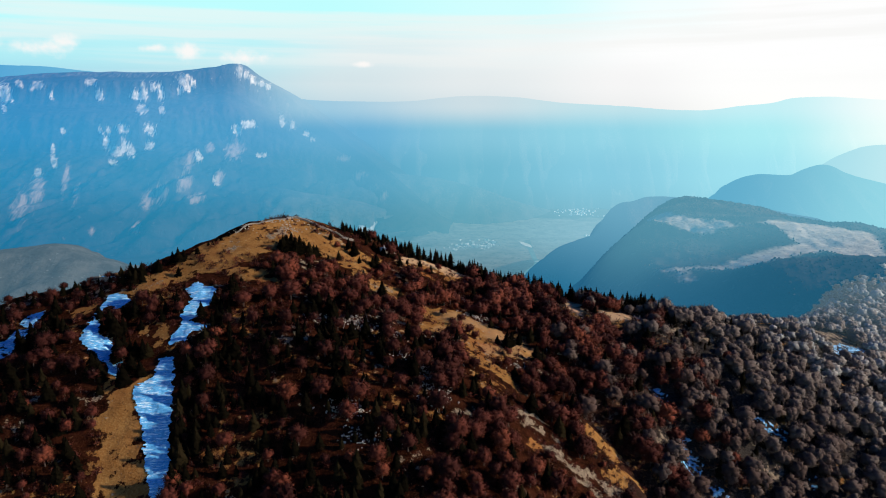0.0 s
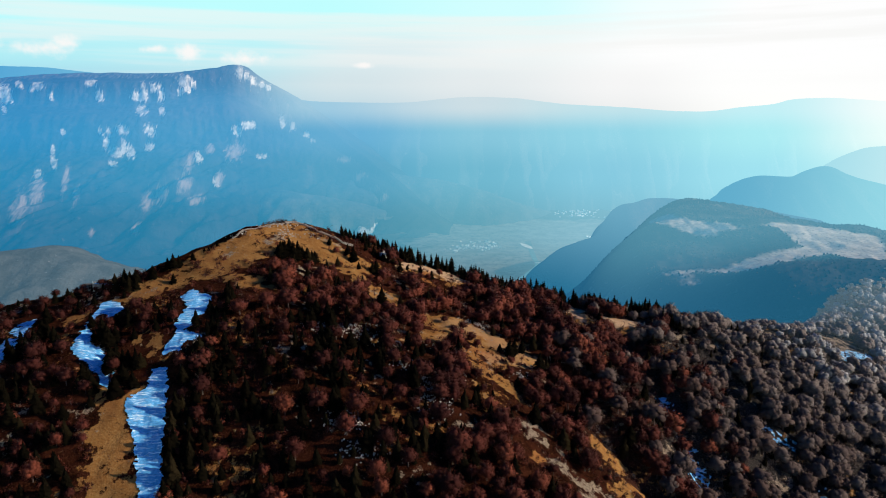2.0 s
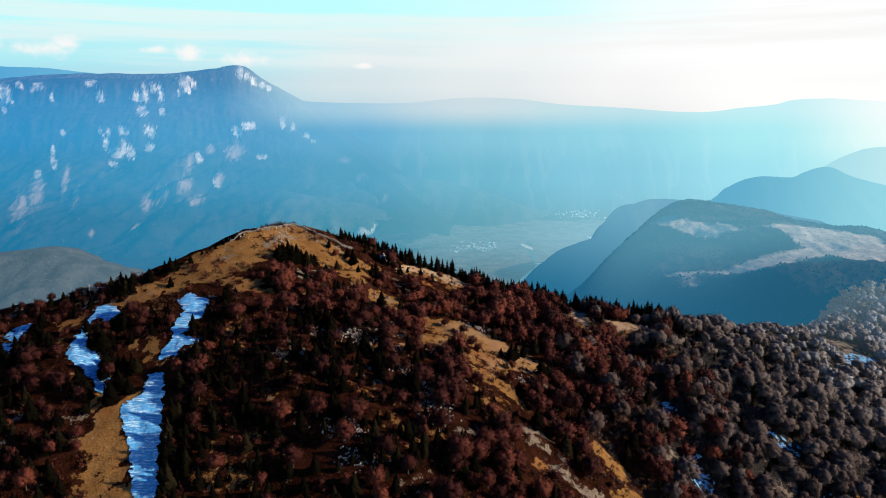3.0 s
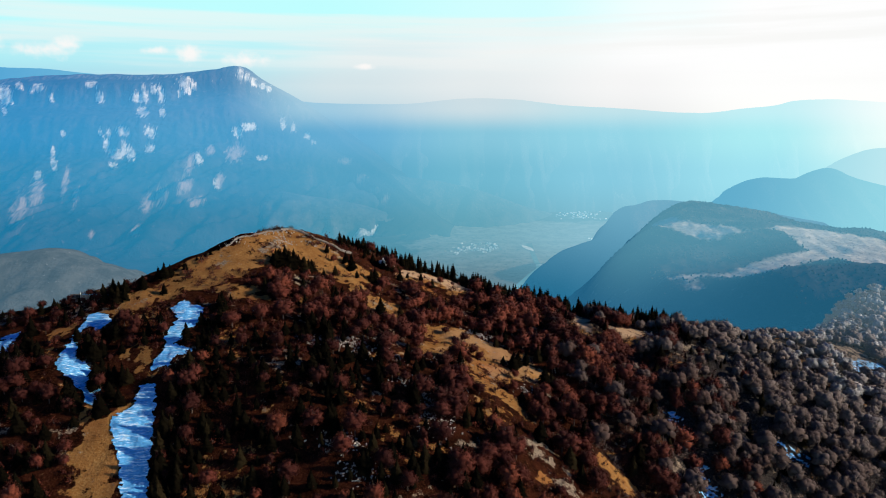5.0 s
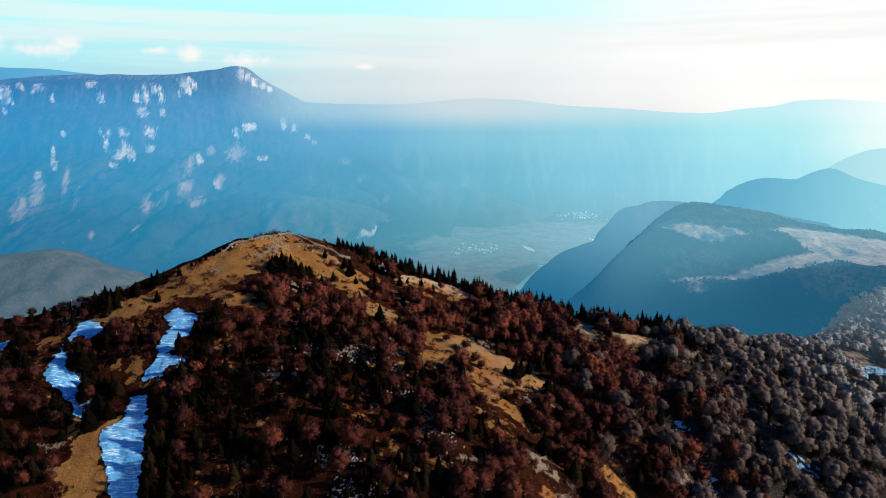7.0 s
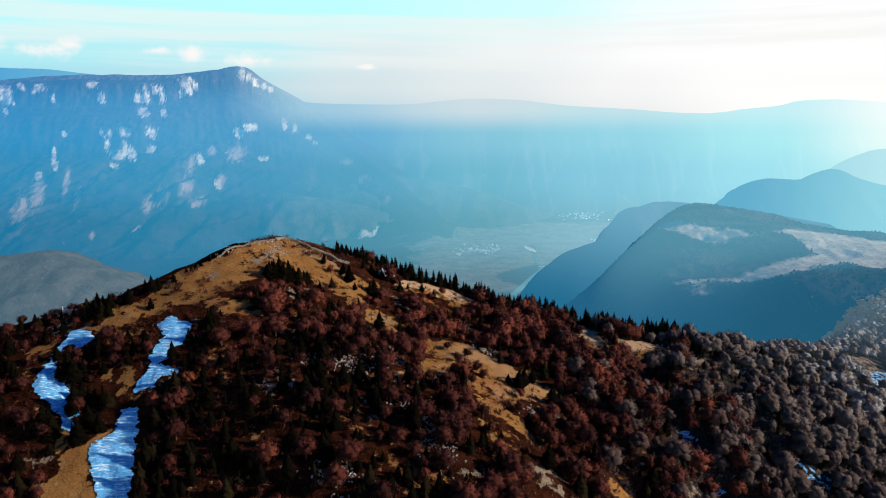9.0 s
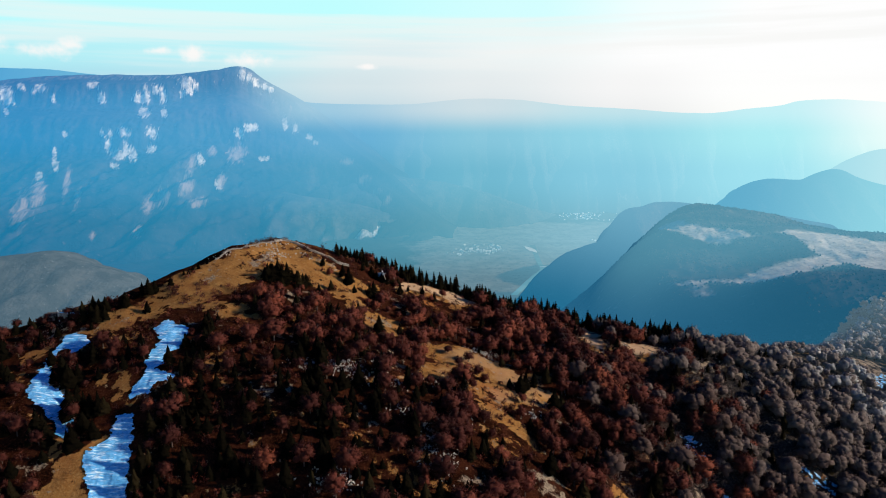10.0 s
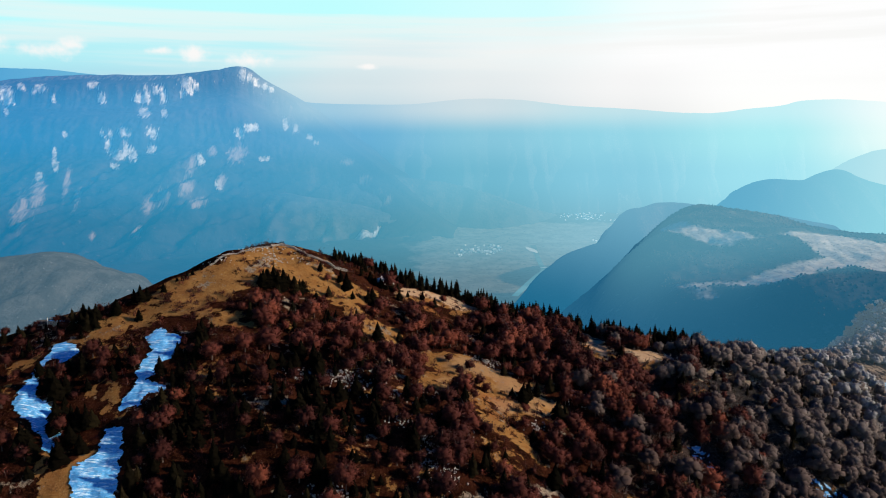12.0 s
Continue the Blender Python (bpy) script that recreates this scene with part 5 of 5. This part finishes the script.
for x, y, s in ROCKS + LEDGES:
    for _ in range(7):
        px, py, q = x + rng.normal(scale=3.0), y + rng.normal(scale=1.8), s * rng.uniform(0.08, 0.26)
        ob = tagged(new("rock", rock_meshes[rng.randint(5)]), "pale weathered limestone boulder in the dark wood", "rock", "limestone outcrops")
        ob.matrix_world = Matrix.LocRotScale((px, py, ground_at(px, py) + q * 0.25), Euler((0, 0, rng.uniform(0, 6.28))), (q * rng.uniform(1.0, 3.0), q * rng.uniform(0.5, 1.1), q * rng.uniform(0.7, 2.0)))


# loose broken limestone round the outcrops
vs, fs, n = [], [], 0
cube = np.array([(x, y, z) for z in (-1, 1) for x, y in ((-1, -1), (1, -1), (1, 1), (-1, 1))], float)
sides = np.array([(4, 5, 6), (4, 6, 7), (0, 1, 5), (0, 5, 4), (1, 2, 6), (1, 6, 5), (2, 3, 7), (2, 7, 6), (3, 0, 4), (3, 4, 7)])
SUMMIT_STONES = [(-91, 372, 1), (-89, 374, 1), (-93, 366, 1), (-115, 357, 1), (-110, 366, 1), (-105, 375, 1), (-100, 382, 1), (-92, 387, 1), (-82, 388, 1), (-96, 374, 1), (-78, 380, 1)]
for x, y, s in ROCKS + LEDGES + SUMMIT_STONES:
    for _ in range(14 if (x, y, s) in SUMMIT_STONES else 34):
        px, py = x + rng.normal(scale=3.8), y + rng.normal(scale=2.2)
        v = (cube * rng.uniform(0.6, 1.2, (8, 3))) * [rng.uniform(0.10, 0.55), rng.uniform(0.08, 0.3), rng.uniform(0.10, 0.45)]
        a = rng.uniform(0.0, 6.28)
        vs.append(np.stack([v[:, 0] * math.cos(a) - v[:, 1] * math.sin(a) + px, v[:, 0] * math.sin(a) + v[:, 1] * math.cos(a) + py, v[:, 2] + ground_at(px, py) + 0.1], 1))
        fs.append(sides + n)
        n += 8
tagged(mesh_object("limestone_rubble", np.concatenate(vs), np.concatenate(fs), MAT_ROCK, smooth_faces=False), "broken pale limestone scattered round the outcrops", "rubble", kind="stuff")

# ---------------------------------------------------------------- buildings and walls on the hill
MAT_PLASTER = grained("white_plaster", (0.66, 0.64, 0.60), (0.80, 0.78, 0.74), 1.2, 0.85, 0.2, 0.2, 0.05)
MAT_SLATE = grained("dark_roof_slabs", (0.045, 0.038, 0.034), (0.10, 0.088, 0.078), 1.5, 0.8, 0.3)
MAT_SHEET = grained("frosted_roof", (0.42, 0.42, 0.40), (0.60, 0.60, 0.58), 1.0, 0.7, 0.3)
MAT_DARK_WOOD = grained("weathered_planks", (0.030, 0.022, 0.016), (0.075, 0.055, 0.040), 3.0)
MAT_GLASS = grained("dark_window_glass", (0.02, 0.025, 0.03), (0.04, 0.045, 0.05), 0.5, 0.1, 0.5, 0.0)
MAT_STONE = grained("dry_stone", (0.16, 0.14, 0.12), (0.40, 0.36, 0.31), 2.2, 0.95, 0.15, 0.8, 0.15)


def part(name, verts, faces, mat, parent, label=""):
    me = bpy.data.meshes.new(name)
    me.from_pydata([tuple(v) for v in verts], [], [tuple(f) for f in faces])
    me.materials.append(mat)
    me.update()
    ob = new(name, me)
    ob.parent = parent
    if label:
        tagged(ob, label)
    return ob


def block(x0, x1, y0, y1, z0, z1):
    v = [(x, y, z) for z in (z0, z1) for x, y in ((x0, y0), (x1, y0), (x1, y1), (x0, y1))]
    return v, [(3, 2, 1, 0), (4, 5, 6, 7), (0, 1, 5, 4), (1, 2, 6, 5), (2, 3, 7, 6), (3, 0, 4, 7)]


def gabled(w, d, h, rise):
    """Walls with gables over the short sides."""
    a, b = w / 2, d / 2
    v = [(-a, -b, -1.5), (a, -b, -1.5), (a, b, -1.5), (-a, b, -1.5), (-a, -b, h), (a, -b, h), (a, b, h), (-a, b, h), (-a, 0, h + rise), (a, 0, h + rise)]
    return v, [(0, 1, 5, 4), (2, 3, 7, 6), (1, 2, 6, 9, 5), (3, 0, 4, 8, 7), (3, 2, 1, 0), (4, 5, 9, 8), (6, 7, 8, 9)]


def pitched(w, d, h, rise, over=0.4, thick=0.22):
    a, b = w / 2 + over, d / 2 + over
    lo, hi = h - rise * over / (d / 2), h + rise
    v = []
    for lift in (0.02, thick):
        v += [(-a, -b, lo + lift), (a, -b, lo + lift), (-a, 0, hi + lift), (a, 0, hi + lift), (-a, b, lo + lift), (a, b, lo + lift)]
    return v, [(0, 2, 3, 1), (2, 4, 5, 3), (6, 7, 9, 8), (8, 9, 11, 10), (0, 1, 7, 6), (4, 10, 11, 5), (0, 6, 8, 2), (2, 8, 10, 4), (1, 3, 9, 7), (3, 5, 11, 9)]


def hut(x, y, turn, w, d, h, rise, wall, roof, label, group=""):
    root = tagged(new("hut"), label, "hut", group)
    part("wall", *gabled(w, d, h, rise), wall, root)
    part("roof", *pitched(w, d, h, rise), roof, root)
    part("door", *block(-0.5, 0.5, -d / 2 - 0.05, -d / 2 + 0.02, 0, 2.0), MAT_DARK_WOOD, root, "dark plank door")
    for k in (-0.32, 0.32):
        win = part("window", *block(k * w - 0.42, k * w + 0.42, -d / 2 - 0.06, -d / 2 + 0.02, 0.9, 1.8), MAT_GLASS, root, "small dark window")
        part("sill", *block(k * w - 0.52, k * w + 0.52, -d / 2 - 0.16, -d / 2 - 0.06, 0.80, 0.90), wall, win)
    part("chimney", *block(w * 0.22, w * 0.22 + 0.6, 0.5, 1.1, h, h + rise + 0.8), wall, root)
    root.matrix_world = Matrix.LocRotScale((x, y, ground_at(x, y) + 0.2), Euler((0, 0, radians(turn))), None)
    return root


hut(-38.5, 398, 42, 4.2, 3.2, 1.8, 1.1, MAT_PLASTER, MAT_SHEET, "small white hut with a frosted roof among spruces", "huts on the hill")
hut(-33.5, 400.5, 42, 3.0, 2.4, 1.5, 0.9, MAT_PLASTER, MAT_SHEET, "small white shed with a frosted roof beside the hut", "huts on the hill")
hut(-177, 314, 12, 6.0, 4.0, 1.2, 0.9, MAT_STONE, MAT_SLATE, "low stone hut with a dark slab roof on the crest", "huts on the hill")

terrace = tagged(new("terrace_wall"), "long low stone terrace with snow on top", "wall")
part("wall", *block(-8, 8, -0.6, 0.6, -1.5, 1.0), MAT_STONE, terrace)
part("snow_cap", *block(-7.0, 5.6, -0.45, 0.5, 1.0, 1.12), MAT_SNOW, terrace, "strip of snow")
terrace.matrix_world = Matrix.LocRotScale((-166, 309.5, ground_at(-166, 309.5) + 1.0), Euler((0, 0, radians(-8))), None)
pole = tagged(new("pole"), "thin pale wooden pole beside the stone hut", "pole")
part("shaft", *tube([(0, 0, -0.5), (0, 0, 2.5), (0, 0, 5.5)], (0.14, 0.12, 0.09), 8), MAT_PLASTER, pole)
part("cap", *tube([(0, 0, 5.5), (0, 0, 5.7)], (0.16, 0.10), 8), MAT_DARK_WOOD, pole)
pole.matrix_world = Matrix.Translation((-173.5, 310, ground_at(-173.5, 310)))


def stone_wall(line, label, height=1.1, pitch=0.75):
    """A dry-stone wall of rough blocks along a line."""
    root = tagged(new("stone_wall"), label, "wall", "dry-stone walls at the summit")
    vs, fs = [], []
    line = np.array(line, float)
    run = np.concatenate([[0], np.cumsum(np.hypot(*np.diff(line, axis=0).T))])
    for s in np.arange(0, run[-1], pitch):
        x, y = np.interp(s, run, line[:, 0]), np.interp(s, run, line[:, 1])
        z, h = ground_at(x, y), height * rng.uniform(0.7, 1.2)
        for lift in (0.0, h * 0.5):
            v, f = block(-0.46, 0.46, -0.42, 0.42, lift - 0.5 * (lift == 0), lift + h * 0.5)
            a = rng.uniform(0, 6.28)
            n = len(vs)
            vs += [(x + p[0] * math.cos(a) - p[1] * math.sin(a), y + p[0] * math.sin(a) + p[1] * math.cos(a), z + p[2] + rng.uniform(-.05, .05)) for p in v]
            fs += [tuple(i + n for i in q) for q in f]
    part("blocks", vs, fs, MAT_STONE, root)
    return root


stone_wall([(-96, 386), (-93, 390), (-88, 391), (-82, 390), (-77, 386), (-72, 387), (-67, 388), (-62, 386), (-56, 390)], "rough dry-stone wall stepping down from the summit")
stone_wall([(-117, 352), (-112, 361), (-107, 370), (-102, 379), (-96, 386)], "low broken dry-stone wall along the grassy crest", 0.7, 1.1)

# ---------------------------------------------------------------- far woods, villages and river
def clump(seed):
    """A rounded treetop of few faces."""
    r = np.random.RandomState(seed)
    bm = bmesh.new()
    bmesh.ops.create_icosphere(bm, subdivisions=1, radius=1.0)
    v = np.array([p.co[:] for p in bm.verts]) * r.uniform(0.75, 1.2, (len(bm.verts), 1))
    f = np.array([[q.index for q in p.verts] for p in bm.faces])
    bm.free()
    v[:, 2] = v[:, 2] * 1.15 + 0.6
    return v, f


def far_wood(name, spots, height, mat, label):
    shapes = [clump(s) for s in range(4)]
    z = height(spots[:, 0], spots[:, 1]) + EYE
    vs, fs, n = [], [], 0
    for (x, y, s, k), h in zip(spots, z):
        v, f = shapes[int(k)]
        vs.append(v * [s, s, s * 1.1] + [x, y, h])
        fs.append(f + n)
        n += len(v)
    vs = np.concatenate(vs)
    ob = mesh_object(name, vs, np.concatenate(fs), mat, cover=np.zeros((len(vs), 4)), smooth_faces=False)
    return tagged(ob, label, "woodland", kind="stuff")


fx, fy = [a.ravel() for a in np.meshgrid(np.arange(180, 860, 6.4), np.arange(640, 1400, 6.4))]
fx, fy = fx + rng.uniform(-3.4, 3.4, fx.size), fy + rng.uniform(-2.8, 2.8, fx.size)
stand = ~zone(PASTURES, fx, fy, 8.0, 121) & (waves(fx, fy, 90, 73, 3) > -0.3)
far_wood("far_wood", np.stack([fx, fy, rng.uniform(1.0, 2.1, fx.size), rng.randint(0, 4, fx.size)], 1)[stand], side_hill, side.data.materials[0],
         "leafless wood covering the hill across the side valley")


# the houses emit painted haze as the valley does
MAT_FAR_WALL = distant_material("valley_house_walls", 0.95, ((0.35, 0.34, 0.32), (0.5, 0.48, 0.46), (0.6, 0.58, 0.55)), 40.0, 0.6, clear=(0.6, 0.6))
MAT_FAR_ROOF = distant_material("valley_house_roofs", 0.95, ((0.25, 0.20, 0.17), (0.45, 0.42, 0.40), (0.60, 0.58, 0.56)), 40.0, 0.6, clear=(0.6, 0.6))


def house(x, y, turn, w, d, h, roof):
    root = tagged(new("house"), "small pale valley house with a light roof", "house", "houses in the valley")
    part("wall", *gabled(w, d, h, 2.6), MAT_FAR_WALL, root)
    part("roof", *pitched(w, d, h, 2.6, 0.8, 0.5), roof, root)
    root.matrix_world = Matrix.LocRotScale((x, y, plain(np.array([x]), np.array([y]))[0] + EYE), Euler((0, 0, turn)), None)


for cx, cy, rx, ry, count in ((150, 3065, 90, 60, 60), (200, 3180, 80, 40, 20), (235, 3085, 50, 30, 10), (62, 2985, 40, 30, 8), (890, 4180, 130, 150, 80), (1000, 4300, 90, 130, 16), (1049, 3988, 40, 30, 8), (789, 3347, 20, 30, 5)):
    for _ in range(count):
        x, y = cx + rng.normal() * rx * 0.6, cy + rng.normal() * ry * 0.6
        house(x, y, rng.uniform(-0.5, 0.7), rng.uniform(5, 10), rng.uniform(4, 6), rng.uniform(2.5, 4), MAT_FAR_ROOF)

# water and gravel emit a pale haze colour too
RIVER_GLOW = (0.0, 0.3, (0.11, 0.30, 0.38), (0.15, 0.36, 0.44))
MAT_WATER = distant_material("river_water", 1.0, ((0.03, 0.05, 0.06), (0.05, 0.08, 0.09), (0.08, 0.11, 0.12)), 90.0, 0.6, RIVER_GLOW, relief=0.05)
MAT_GRAVEL = distant_material("river_gravel", 1.0, ((0.16, 0.16, 0.16), (0.24, 0.24, 0.23), (0.30, 0.30, 0.29)), 60.0, 0.6, (0.0, 0.3, (0.20, 0.38, 0.45), (0.24, 0.42, 0.48)), relief=0.1)
RIVER = np.array([(247, 2284), (307, 2435), (361, 2557), (409, 2672), (416, 2808), (424, 2978), (437, 3220)], float)


def ribbon(line, width, lift, taper=0.0):
    s = np.linspace(0, len(line) - 1, 90)
    x, y = curve(s, np.arange(len(line)), line[:, 0]), curve(s, np.arange(len(line)), line[:, 1])
    tx, ty = np.gradient(x), np.gradient(y)
    n = np.hypot(tx, ty)
    w = width * (1 + 0.35 * waves(s * 10, s * 0, 40, 151, 3)) / 2
    w = w * (1 - taper + taper * np.sin(math.pi * s / s[-1]))
    z = plain(x, y) + EYE + lift
    left, right = np.stack([x - ty / n * w, y + tx / n * w, z], 1), np.stack([x + ty / n * w, y - tx / n * w, z], 1)
    i = np.arange(len(s) - 1)
    return np.concatenate([left, right]), np.stack([i, i + len(s), i + len(s) + 1, i + 1], 1)


tagged(mesh_object("river", *ribbon(RIVER, 26, 1.5), MAT_WATER), "pale winding river on the valley floor", "river", kind="structure")
for line, width in (([(393, 3175), (413, 3106), (434, 3028)], 34), ([(400, 2727), (421, 2728), (440, 2738)], 16)):
    tagged(mesh_object("gravel_bank", *ribbon(np.array(line, float), width, 2.5, 0.9), MAT_GRAVEL), "pale gravel bank beside the river", "gravel", kind="structure")
